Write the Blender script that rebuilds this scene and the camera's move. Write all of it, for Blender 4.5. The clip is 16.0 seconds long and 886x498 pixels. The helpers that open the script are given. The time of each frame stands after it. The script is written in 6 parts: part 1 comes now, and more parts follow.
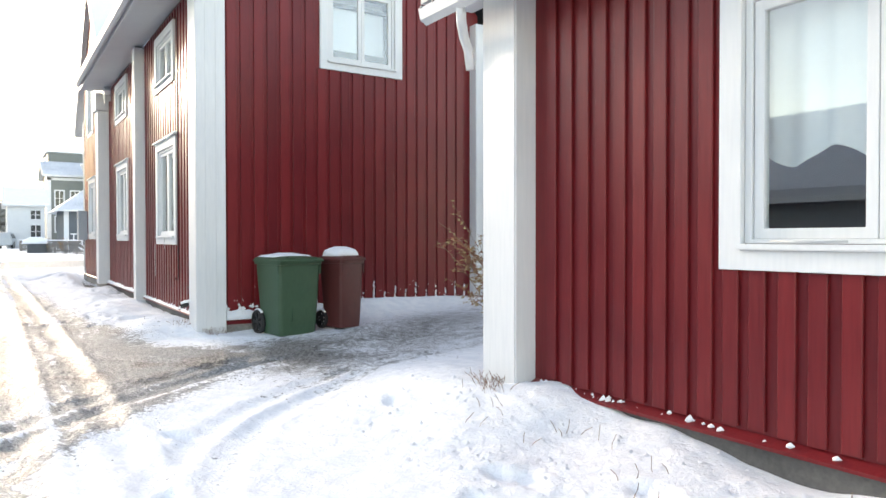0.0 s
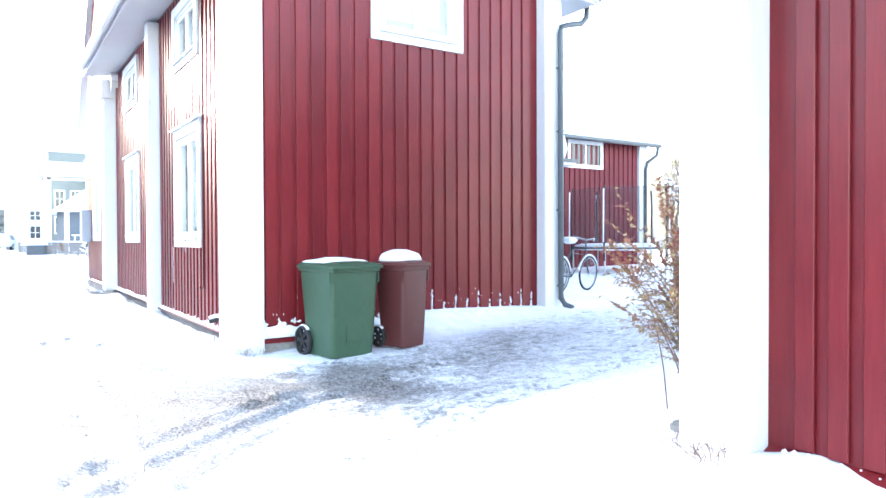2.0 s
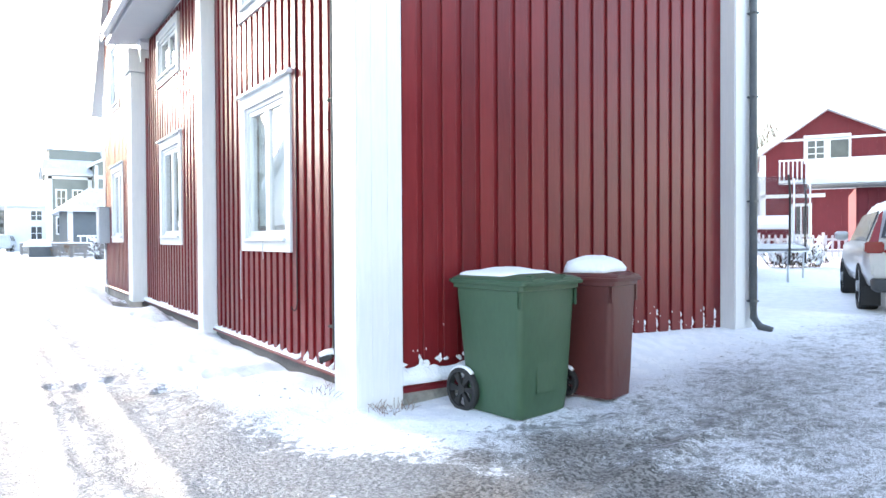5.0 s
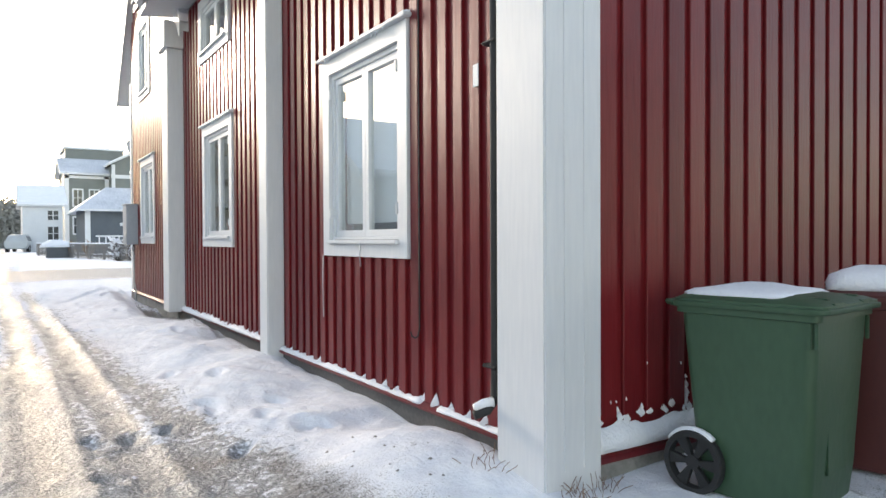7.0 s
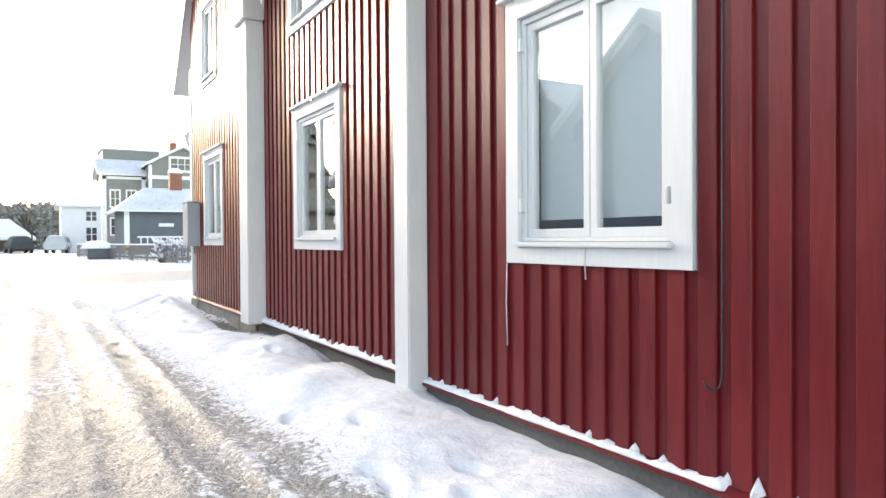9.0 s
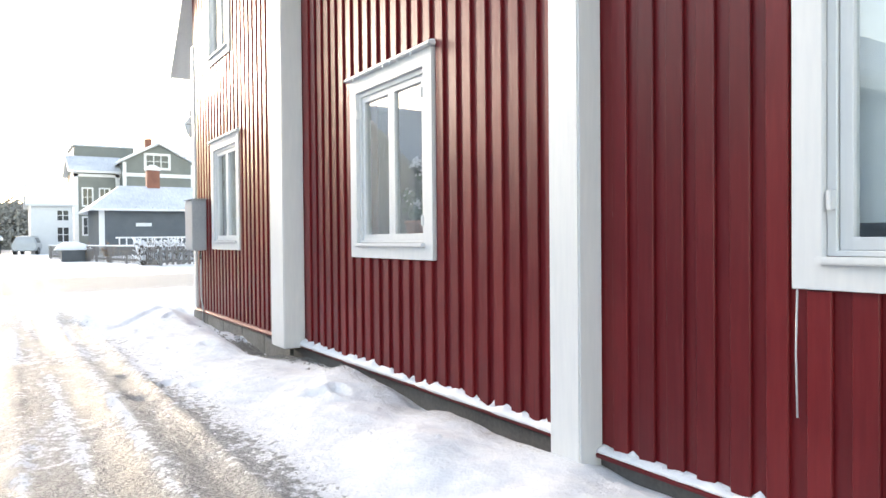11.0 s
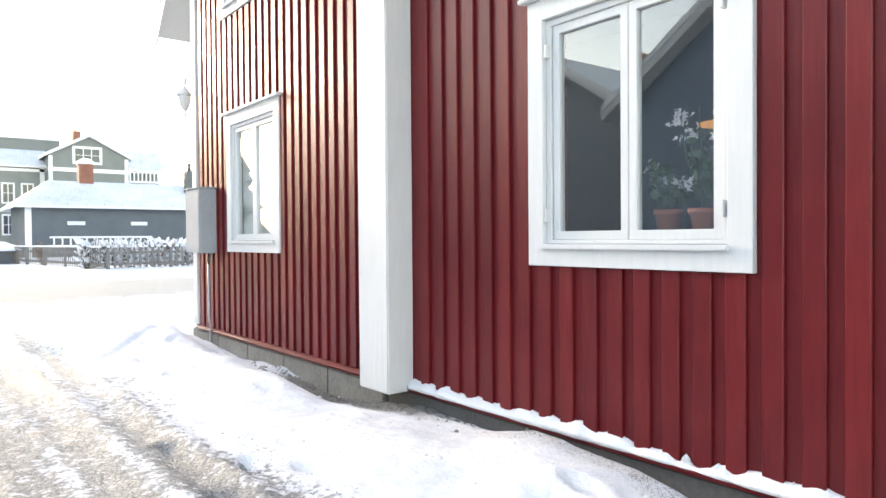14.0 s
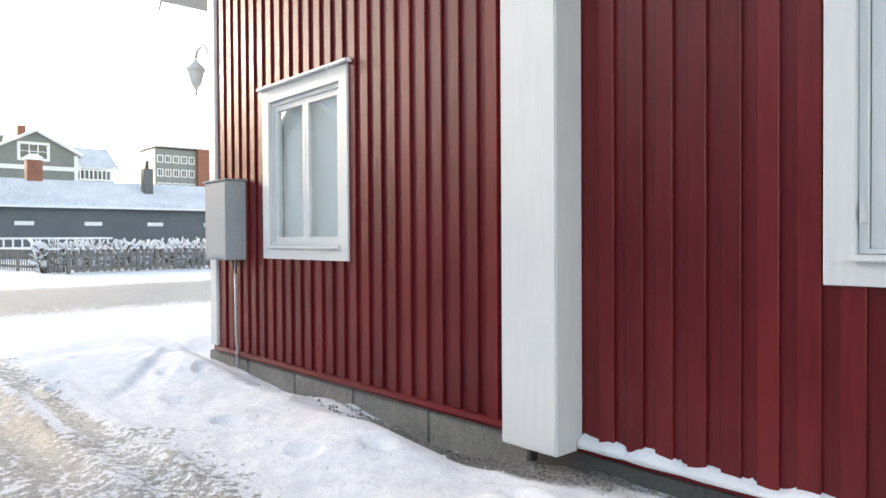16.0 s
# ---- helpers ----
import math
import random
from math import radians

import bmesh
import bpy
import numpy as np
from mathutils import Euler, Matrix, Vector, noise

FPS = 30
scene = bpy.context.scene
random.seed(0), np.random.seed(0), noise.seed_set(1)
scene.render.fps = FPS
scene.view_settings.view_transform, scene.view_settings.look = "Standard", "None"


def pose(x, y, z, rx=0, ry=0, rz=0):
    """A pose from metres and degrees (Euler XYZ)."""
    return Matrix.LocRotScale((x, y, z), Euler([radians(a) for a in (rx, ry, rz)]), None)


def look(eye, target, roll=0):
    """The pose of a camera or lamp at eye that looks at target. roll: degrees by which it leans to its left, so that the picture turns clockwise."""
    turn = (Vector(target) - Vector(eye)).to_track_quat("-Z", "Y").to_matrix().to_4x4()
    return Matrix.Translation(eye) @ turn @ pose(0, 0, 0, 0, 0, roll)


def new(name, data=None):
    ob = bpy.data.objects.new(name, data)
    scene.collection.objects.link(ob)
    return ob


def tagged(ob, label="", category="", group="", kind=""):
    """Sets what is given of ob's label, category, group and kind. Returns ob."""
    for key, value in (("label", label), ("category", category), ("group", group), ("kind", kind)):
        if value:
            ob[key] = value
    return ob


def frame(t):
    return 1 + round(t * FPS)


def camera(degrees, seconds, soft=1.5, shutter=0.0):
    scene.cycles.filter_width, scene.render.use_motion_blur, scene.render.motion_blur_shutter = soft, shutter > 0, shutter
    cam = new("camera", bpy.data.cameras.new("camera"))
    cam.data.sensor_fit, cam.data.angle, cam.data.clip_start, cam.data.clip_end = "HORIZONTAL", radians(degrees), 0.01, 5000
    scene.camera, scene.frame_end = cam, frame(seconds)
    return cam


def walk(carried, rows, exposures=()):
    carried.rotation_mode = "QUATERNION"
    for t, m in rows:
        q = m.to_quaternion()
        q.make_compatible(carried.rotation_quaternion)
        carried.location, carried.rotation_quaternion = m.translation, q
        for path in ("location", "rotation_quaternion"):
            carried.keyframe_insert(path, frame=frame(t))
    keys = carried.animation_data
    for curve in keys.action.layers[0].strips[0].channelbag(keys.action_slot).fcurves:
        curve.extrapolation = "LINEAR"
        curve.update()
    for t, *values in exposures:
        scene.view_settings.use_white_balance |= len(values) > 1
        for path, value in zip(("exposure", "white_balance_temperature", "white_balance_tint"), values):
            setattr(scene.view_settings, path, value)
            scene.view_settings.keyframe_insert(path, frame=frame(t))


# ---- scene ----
cam = camera(65.2, 16.0)
METRES, EYE, TILT, LEAN, TURN = 17.241, 1.5, 0.0, 0.0, -33.2
ROWS = [
    (0.0, 0.0, 0.0, 0.0, -0.0, -0.88, 0.07),
    (0.5, -0.0143, 0.0242, -0.0006, -0.1, -0.81, 0.09),
    (1.0, -0.0256, 0.0505, -0.0016, -0.39, -0.85, 0.2),
    (1.5, -0.0406, 0.0761, -0.0, -0.6, -0.9, 0.29),
    (2.0, -0.0587, 0.1004, 0.0009, -0.02, -0.87, 0.22),
    (2.5, -0.0741, 0.1283, 0.0015, -0.34, -0.93, 0.33),
    (3.0, -0.0967, 0.1516, 0.0021, -0.37, -0.83, 0.29),
    (3.5, -0.1152, 0.1755, 0.0004, -0.38, -0.79, 0.31),
    (4.0, -0.1347, 0.2012, 0.0019, 0.02, -0.86, 0.3),
    (6.5, -0.215, 0.3372, 0.0019, -0.43, -0.85, 0.33),
    (7.0, -0.2367, 0.3615, 0.0029, 0.81, -0.82, 0.27),
    (7.5, -0.257, 0.3882, 0.0045, 1.34, -0.85, 0.32),
    (8.0, -0.2815, 0.4095, 0.0041, 2.29, -0.74, 0.24),
    (8.5, -0.2995, 0.4329, 0.0037, 2.82, -0.74, 0.29),
    (9.0, -0.3194, 0.458, 0.0039, 2.96, -0.79, 0.37),
    (9.5, -0.339, 0.4819, 0.0054, 2.7, -0.73, 0.29),
    (10.0, -0.3588, 0.5094, 0.0071, 2.3, -0.82, 0.38),
    (12.5, -0.4589, 0.6241, 0.0097, -1.94, -0.84, 0.42),
    (13.0, -0.4799, 0.6468, 0.0106, -2.8, -0.82, 0.34),
    (13.5, -0.4957, 0.6729, 0.0088, -3.69, -0.82, 0.38),
    (14.0, -0.5151, 0.699, 0.0086, -4.57, -0.91, 0.42),
    (14.5, -0.5329, 0.7234, 0.0105, -5.49, -0.85, 0.34),
    (15.0, -0.5497, 0.7498, 0.0117, -6.62, -0.89, 0.4),
    (15.5, -0.5725, 0.7739, 0.0118, -7.49, -0.82, 0.27),
    (16.0, -0.5912, 0.799, 0.0108, -8.41, -0.83, 0.33),
]
EXPO = [(t, e, k, 14) for t, e, k in ((0.0, 2.3, 8200), (0.5, 2.42, 8100), (1.0, 3.05, 7500), (1.5, 3.35, 7000), (2.0, 3.62, 6700), (4.2, 3.6, 6600), (6.3, 1.92, 8000), (7.5, 2.1, 8000), (8.5, 2.35, 8200), (9.0, 2.45, 8200), (10.2, 2.5, 8200), (12.3, 2.5, 8300), (14.5, 2.7, 8400), (15.2, 2.4, 8300), (16.0, 2.25, 8300))]
walk(cam, [(t, pose(0, 0, EYE, TILT, LEAN, TURN) @ pose(METRES * x, METRES * y, METRES * z, 90 + pitch, roll, yaw)) for t, x, y, z, yaw, pitch, roll in ROWS], EXPO)

# ---- world and sun ----
SUN_AZ, SUN_EL = 10.0, 12.5
world = bpy.data.worlds.new("winter_sky")
scene.world = world
world.use_nodes = True
wn = world.node_tree.nodes
sky = wn.new("ShaderNodeTexSky")
sky.sky_type, sky.sun_disc = "NISHITA", False
sky.sun_elevation, sky.sun_rotation = radians(SUN_EL), radians(-SUN_AZ)
sky.air_density, sky.dust_density, sky.ozone_density = 1.0, 0.8, 1.5
wn["Background"].inputs["Strength"].default_value = 0.15
hazy = wn.new("ShaderNodeHueSaturation")
hazy.inputs["Saturation"].default_value = 0.84
world.node_tree.links.new(sky.outputs["Color"], hazy.inputs["Color"])
world.node_tree.links.new(hazy.outputs["Color"], wn["Background"].inputs["Color"])
sun_way = Vector((-math.sin(radians(SUN_AZ)) * math.cos(radians(SUN_EL)), math.cos(radians(SUN_AZ)) * math.cos(radians(SUN_EL)), math.sin(radians(SUN_EL))))
sun = new("sun", bpy.data.lights.new("sun", "SUN"))
sun.data.energy, sun.data.angle, sun.data.color = 1.5, radians(8.0), (1.0, 0.99, 0.97)
sun.matrix_world = look(sun_way * 200, (0, 0, 0))


# ---- materials ----
def material(name, dark, light, scale=6.0, rough=0.6, bump=0.2, stretch=(1, 1, 1), metal=0.0, gloss=0.5, spread=0.0, blotch=0.5, coat=0.0, distance=0.01):
    """A surface whose colour wanders between dark and light at two scales, with fine relief."""
    m = bpy.data.materials.new(name)
    m.use_nodes = True
    nodes, link = m.node_tree.nodes, m.node_tree.links.new
    b = nodes["Principled BSDF"]
    geo = nodes.new("ShaderNodeNewGeometry")
    sc = nodes.new("ShaderNodeMapping")
    sc.inputs["Scale"].default_value = stretch
    link(geo.outputs["Position"], sc.inputs["Vector"])
    fine, broad = nodes.new("ShaderNodeTexNoise"), nodes.new("ShaderNodeTexNoise")
    fine.inputs["Scale"].default_value, fine.inputs["Detail"].default_value = scale * 6, 6
    broad.inputs["Scale"].default_value, broad.inputs["Detail"].default_value = scale * 0.35, 4
    link(sc.outputs["Vector"], fine.inputs["Vector"])
    link(geo.outputs["Position"], broad.inputs["Vector"])
    mix = nodes.new("ShaderNodeMix")
    mix.inputs["Factor"].default_value = blotch
    link(fine.outputs["Fac"], mix.inputs["A"])
    link(broad.outputs["Fac"], mix.inputs["B"])
    fac = mix.outputs["Result"]
    if spread:
        info, add = nodes.new("ShaderNodeObjectInfo"), nodes.new("ShaderNodeMath")
        add.operation = "MULTIPLY_ADD"
        link(info.outputs["Random"], add.inputs[0])
        add.inputs[1].default_value = spread
        link(fac, add.inputs[2])
        sub = nodes.new("ShaderNodeMath")
        sub.operation = "SUBTRACT"
        link(add.outputs["Value"], sub.inputs[0])
        sub.inputs[1].default_value = spread / 2
        fac = sub.outputs["Value"]
    ramp = nodes.new("ShaderNodeValToRGB")
    ramp.color_ramp.elements[0].position, ramp.color_ramp.elements[1].position = 0.3, 0.7
    ramp.color_ramp.elements[0].color, ramp.color_ramp.elements[1].color = (*dark, 1), (*light, 1)
    link(fac, ramp.inputs["Fac"])
    link(ramp.outputs["Color"], b.inputs["Base Color"])
    rr = nodes.new("ShaderNodeMapRange")
    rr.inputs["To Min"].default_value, rr.inputs["To Max"].default_value = max(rough - 0.1, 0.03), min(rough + 0.1, 1)
    link(fine.outputs["Fac"], rr.inputs["Value"])
    link(rr.outputs["Result"], b.inputs["Roughness"])
    b.inputs["Specular IOR Level"].default_value = gloss
    b.inputs["Metallic"].default_value, b.inputs["Coat Weight"].default_value = metal, coat
    if bump:
        bn = nodes.new("ShaderNodeBump")
        bn.inputs["Strength"].default_value, bn.inputs["Distance"].default_value = bump, distance
        link(fine.outputs["Fac"], bn.inputs["Height"])
        link(bn.outputs["Normal"], b.inputs["Normal"])
    return m


def glass_material(name, tint=(0.96, 0.98, 0.98), rough=0.0):
    """Clear panes whose gloss grows towards glancing angles."""
    m = bpy.data.materials.new(name)
    m.use_nodes = True
    nodes, link = m.node_tree.nodes, m.node_tree.links.new
    nodes.remove(nodes["Principled BSDF"])
    clear, gloss, mix, facing, curve = nodes.new("ShaderNodeBsdfTransparent"), nodes.new("ShaderNodeBsdfGlossy"), nodes.new("ShaderNodeMixShader"), nodes.new("ShaderNodeLayerWeight"), nodes.new("ShaderNodeMath")
    clear.inputs["Color"].default_value, gloss.inputs["Roughness"].default_value, facing.inputs["Blend"].default_value = (*tint, 1), rough, 0.5
    curve.operation = "POWER"
    link(facing.outputs["Facing"], curve.inputs[0])
    curve.inputs[1].default_value = 3.5
    span = nodes.new("ShaderNodeMapRange")
    span.inputs["To Min"].default_value, span.inputs["To Max"].default_value = 0.14, 0.95
    link(curve.outputs["Value"], span.inputs["Value"])
    link(span.outputs["Result"], mix.inputs["Fac"])
    link(clear.outputs["BSDF"], mix.inputs[1])
    link(gloss.outputs["BSDF"], mix.inputs[2])
    link(mix.outputs["Shader"], nodes["Material Output"].inputs["Surface"])
    return m


RED = material("red_painted_wood", (0.112, 0.0068, 0.0105), (0.182, 0.0142, 0.0172), 5, 0.36, 0.35, (1.6, 1.6, 0.12), gloss=0.31, spread=0.30, distance=0.004)
RED_FAR = material("red_house_paint", (0.105, 0.010, 0.016), (0.155, 0.017, 0.024), 3, 0.6, 0.2, (2, 2, 0.2), gloss=0.3)
WHITE = material("white_painted_wood", (0.62, 0.635, 0.65), (0.72, 0.725, 0.725), 4, 0.5, 0.15, (1.5, 1.5, 0.15), distance=0.004)
SNOW = material("snow", (0.80, 0.82, 0.86), (0.90, 0.91, 0.93), 7, 0.65, 0.6, distance=0.02)
CONCRETE = material("grey_concrete", (0.13, 0.125, 0.12), (0.30, 0.29, 0.27), 5, 0.85, 0.5)
DARK_PLINTH = material("dark_grey_plinth", (0.05, 0.05, 0.05), (0.13, 0.125, 0.12), 5, 0.75, 0.5)
PALE_GREY = material("pale_blue_grey_paint", (0.22, 0.25, 0.28), (0.30, 0.33, 0.36), 3, 0.7, 0.2, (2, 2, 0.2))
DARK_METAL = material("dark_grey_painted_metal", (0.05, 0.06, 0.07), (0.09, 0.10, 0.11), 8, 0.4, 0.1)
ZINC = material("grey_painted_steel", (0.42, 0.44, 0.45), (0.52, 0.54, 0.55), 5, 0.45, 0.1, metal=0.1)
GREEN = material("green_plastic", (0.032, 0.076, 0.042), (0.048, 0.106, 0.060), 5, 0.45, 0.15, (1, 1, 0.4))
BROWN = material("brown_plastic", (0.080, 0.018, 0.017), (0.115, 0.028, 0.025), 5, 0.5, 0.15, (1, 1, 0.4))
BLACK = material("black_rubber", (0.012, 0.012, 0.013), (0.03, 0.03, 0.03), 12, 0.7, 0.2)
GLASS = glass_material("window_glass")
BLIND = material("pale_roller_blind", (0.74, 0.78, 0.79), (0.84, 0.87, 0.87), 4, 0.9, 0.1)
# Room surfaces: the dimness indoors is put into this dark base colour.
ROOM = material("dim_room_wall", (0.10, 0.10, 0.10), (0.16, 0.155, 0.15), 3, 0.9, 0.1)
THIN_SNOW = material("thin_snow_on_roofing", (0.42, 0.45, 0.50), (0.76, 0.78, 0.82), 1.4, 0.7, 0.4, (1.5, 0.2, 0.2))
GREY_WALL = material("grey_green_painted_wood", (0.15, 0.165, 0.155), (0.21, 0.225, 0.21), 3, 0.7, 0.2, (2, 2, 0.2))
GREY_DARK = material("slate_grey_painted_wood", (0.07, 0.085, 0.10), (0.11, 0.125, 0.14), 3, 0.7, 0.2, (2, 2, 0.2))
YELLOW = material("pale_yellow_painted_wood", (0.68, 0.57, 0.36), (0.76, 0.66, 0.46), 3, 0.7, 0.2)
BRICK = material("brick_red", (0.18, 0.07, 0.05), (0.30, 0.13, 0.09), 6, 0.85, 0.5)
BARK = material("dark_bark", (0.06, 0.045, 0.035), (0.13, 0.10, 0.08), 8, 0.9, 0.6, (1, 1, 0.3))
WEATHERED = material("weathered_grey_wood", (0.13, 0.12, 0.115), (0.24, 0.23, 0.22), 6, 0.85, 0.4, (2, 2, 0.2))


def ground_material():
    """Snow, dirty packed ice and wet gravel, mixed by the wear that lies in the mesh's attributes."""
    m = bpy.data.materials.new("trodden_snow")
    m.use_nodes = True
    nodes, link = m.node_tree.nodes, m.node_tree.links.new
    b = nodes["Principled BSDF"]
    geo = nodes.new("ShaderNodeNewGeometry")

    def noise_node(scale, detail=5, rough=0.6):
        n = nodes.new("ShaderNodeTexNoise")
        n.inputs["Scale"].default_value, n.inputs["Detail"].default_value, n.inputs["Roughness"].default_value = scale, detail, rough
        link(geo.outputs["Position"], n.inputs["Vector"])
        return n.outputs["Fac"]

    def mathn(op, a, c, d=None):
        n = nodes.new("ShaderNodeMath")
        n.operation = op
        for i, v in enumerate((a, c, d)):
            if v is None:
                continue
            if isinstance(v, (int, float)):
                n.inputs[i].default_value = v
            else:
                link(v, n.inputs[i])
        return n.outputs["Value"]

    def ramp(fac, lo, hi):
        n = nodes.new("ShaderNodeMapRange")
        n.interpolation_type = "SMOOTHSTEP"
        n.inputs["From Min"].default_value, n.inputs["From Max"].default_value = lo, hi
        link(fac, n.inputs["Value"])
        return n.outputs["Result"]

    def mixc(fac, a, c):
        n = nodes.new("ShaderNodeMix")
        n.data_type = "RGBA"
        link(fac, n.inputs["Factor"])
        for k, v in (("A", a), ("B", c)):
            sock = [s for s in n.inputs if s.name == k and s.type == "RGBA"][0]
            if isinstance(v, tuple):
                sock.default_value = (*v, 1)
            else:
                link(v, sock)
        return [s for s in n.outputs if s.type == "RGBA"][0]

    def attr(name):
        n = nodes.new("ShaderNodeAttribute")
        n.attribute_name = name
        return n.outputs["Fac"]

    fine, mid, speck = noise_node(45), noise_node(7), noise_node(130, 3, 0.7)
    pebble = nodes.new("ShaderNodeTexVoronoi")
    pebble.inputs["Scale"].default_value = 55
    link(geo.outputs["Position"], pebble.inputs["Vector"])
    snow = mixc(ramp(mid, 0.35, 0.65), (0.80, 0.82, 0.86), (0.90, 0.91, 0.93))
    ice = mixc(ramp(fine, 0.38, 0.62), (0.16, 0.166, 0.17), (0.42, 0.435, 0.445))
    ice = mixc(ramp(speck, 0.50, 0.66), ice, (0.13, 0.13, 0.13))
    stone = mixc(ramp(pebble.outputs["Color"], 0.2, 0.8), (0.07, 0.065, 0.06), (0.30, 0.285, 0.27))
    wear = mathn("ADD", attr("dirt"), mathn("MULTIPLY", mathn("SUBTRACT", mid, 0.5), 0.9))
    clump = noise_node(17, 3, 0.55)
    wear = mathn("ADD", wear, mathn("MULTIPLY", mathn("SUBTRACT", clump, 0.5), 1.5))
    wear = ramp(mathn("ADD", wear, mathn("MULTIPLY", mathn("SUBTRACT", fine, 0.5), 1.0)), 0.36, 0.64)
    grit = mathn("ADD", attr("gravel"), mathn("MULTIPLY", mathn("SUBTRACT", speck, 0.5), 1.8))
    grit = ramp(mathn("ADD", grit, mathn("MULTIPLY", mathn("SUBTRACT", mid, 0.5), 0.5)), 0.40, 0.68)
    col = mixc(grit, mixc(wear, snow, ice), stone)
    link(col, b.inputs["Base Color"])
    rr = nodes.new("ShaderNodeMapRange")
    b.inputs["Specular IOR Level"].default_value = 0.3
    rr.inputs["To Min"].default_value, rr.inputs["To Max"].default_value = 0.75, 0.5
    link(wear, rr.inputs["Value"])
    glaze = mathn("MULTIPLY", attr("glaze"), -0.2)
    link(mathn("ADD", rr.outputs["Result"], glaze), b.inputs["Roughness"])
    h = mathn("ADD", mathn("ADD", mathn("MULTIPLY", mid, 0.8), mathn("MULTIPLY", clump, mathn("MULTIPLY", attr("dirt"), 1.1))), mathn("ADD", mathn("MULTIPLY", fine, mathn("MULTIPLY_ADD", attr("dirt"), 0.55, 0.18)), mathn("MULTIPLY", speck, mathn("MULTIPLY", attr("gravel"), 0.4))))
    bn = nodes.new("ShaderNodeBump")
    bn.inputs["Strength"].default_value, bn.inputs["Distance"].default_value = 0.8, 0.045
    link(h, bn.inputs["Height"])
    link(bn.outputs["Normal"], b.inputs["Normal"])
    return m


# ---- mesh helpers ----
BOX_FACES = ((0, 3, 2, 1), (4, 5, 6, 7), (0, 1, 5, 4), (1, 2, 6, 5), (2, 3, 7, 6), (3, 0, 4, 7))


def mesh_from(name, verts, faces, mat, smooth=False):
    me = bpy.data.meshes.new(name)
    me.from_pydata([tuple(v) for v in verts], [], faces)
    me.materials.append(mat)
    if smooth:
        me.polygons.foreach_set("use_smooth", [True] * len(me.polygons))
    me.update()
    return me


def boxes_mesh(name, boxes, mat):
    """One mesh of boxes (x0, x1, y0, y1, z0, z1)."""
    v, f = [], []
    for x0, x1, y0, y1, z0, z1 in boxes:
        k = len(v)
        v += [(x0, y0, z0), (x1, y0, z0), (x1, y1, z0), (x0, y1, z0), (x0, y0, z1), (x1, y0, z1), (x1, y1, z1), (x0, y1, z1)]
        f += [tuple(k + i for i in q) for q in BOX_FACES]
    return mesh_from(name, v, f, mat)


def bevelled(me, width=0.006, segments=2):
    bm = bmesh.new()
    bm.from_mesh(me)
    bmesh.ops.bevel(bm, geom=bm.edges[:], offset=width, segments=segments, affect="EDGES", clamp_overlap=True)
    bm.to_mesh(me)
    bm.free()
    return me


def child(name, me, parent, label="", at=None):
    ob = new(name, me)
    ob.parent = parent
    if at is not None:
        ob.matrix_basis = at
    return tagged(ob, label)


def part(name, bm, mat, parent, label="", smooth=False):
    me = bpy.data.meshes.new(name)
    bm.to_mesh(me)
    bm.free()
    me.materials.append(mat)
    if smooth:
        me.polygons.foreach_set("use_smooth", [True] * len(me.polygons))
    return child(name, me, parent, label)


def box_part(name, boxes, mat, parent, label="", bevel=0.006):
    me = boxes_mesh(name, boxes, mat)
    if bevel:
        bevelled(me, bevel)
    return child(name, me, parent, label)


def prism_mesh(name, outline, axis, a, b, mat):
    """A plate: a closed outline of pairs, run from a to b along an axis ('x': pairs are y, z; 'y': x, z; 'z': x, y)."""
    def at(p, c):
        return {"x": (c, p[0], p[1]), "y": (p[0], c, p[1]), "z": (p[0], p[1], c)}[axis]
    n = len(outline)
    v = [at(p, a) for p in outline] + [at(p, b) for p in outline]
    f = [tuple(range(n - 1, -1, -1)), tuple(range(n, 2 * n))] + [(i, (i + 1) % n, n + (i + 1) % n, n + i) for i in range(n)]
    me = mesh_from(name, v, f, mat)
    bm = bmesh.new()
    bm.from_mesh(me)
    bmesh.ops.recalc_face_normals(bm, faces=bm.faces[:])
    bm.to_mesh(me)
    bm.free()
    return me


def tube_mesh(name, points, radius, mat, sides=10, taper=1.0):
    """A round tube along points, capped."""
    v, f = [], []
    pts = [Vector(p) for p in points]
    n = len(pts)
    up = Vector((0.13, 0.31, 0.94))
    for i, p in enumerate(pts):
        d = (pts[min(i + 1, n - 1)] - pts[max(i - 1, 0)]).normalized()
        a = d.cross(up if abs(d.dot(up)) < 0.95 else Vector((1, 0, 0))).normalized()
        b = d.cross(a)
        r = radius * (1 + (taper - 1) * i / max(n - 1, 1))
        v += [p + r * (math.cos(t) * a + math.sin(t) * b) for t in (2 * math.pi * k / sides for k in range(sides))]
    for i in range(n - 1):
        f += [(i * sides + k, i * sides + (k + 1) % sides, (i + 1) * sides + (k + 1) % sides, (i + 1) * sides + k) for k in range(sides)]
    f += [tuple(range(sides - 1, -1, -1)), tuple((n - 1) * sides + k for k in range(sides))]
    return mesh_from(name, v, f, mat, True)


def thing(name, label, category, at=None, group="", kind=""):
    ob = new(name)
    ob.empty_display_size = 0.1
    if at is not None:
        ob.matrix_basis = at
    return tagged(ob, label, category, group, kind)


# ---- ground ----
def lattice(seed):
    return np.random.RandomState(seed).rand(256, 256)


LATTICES = [lattice(k) for k in range(6)]


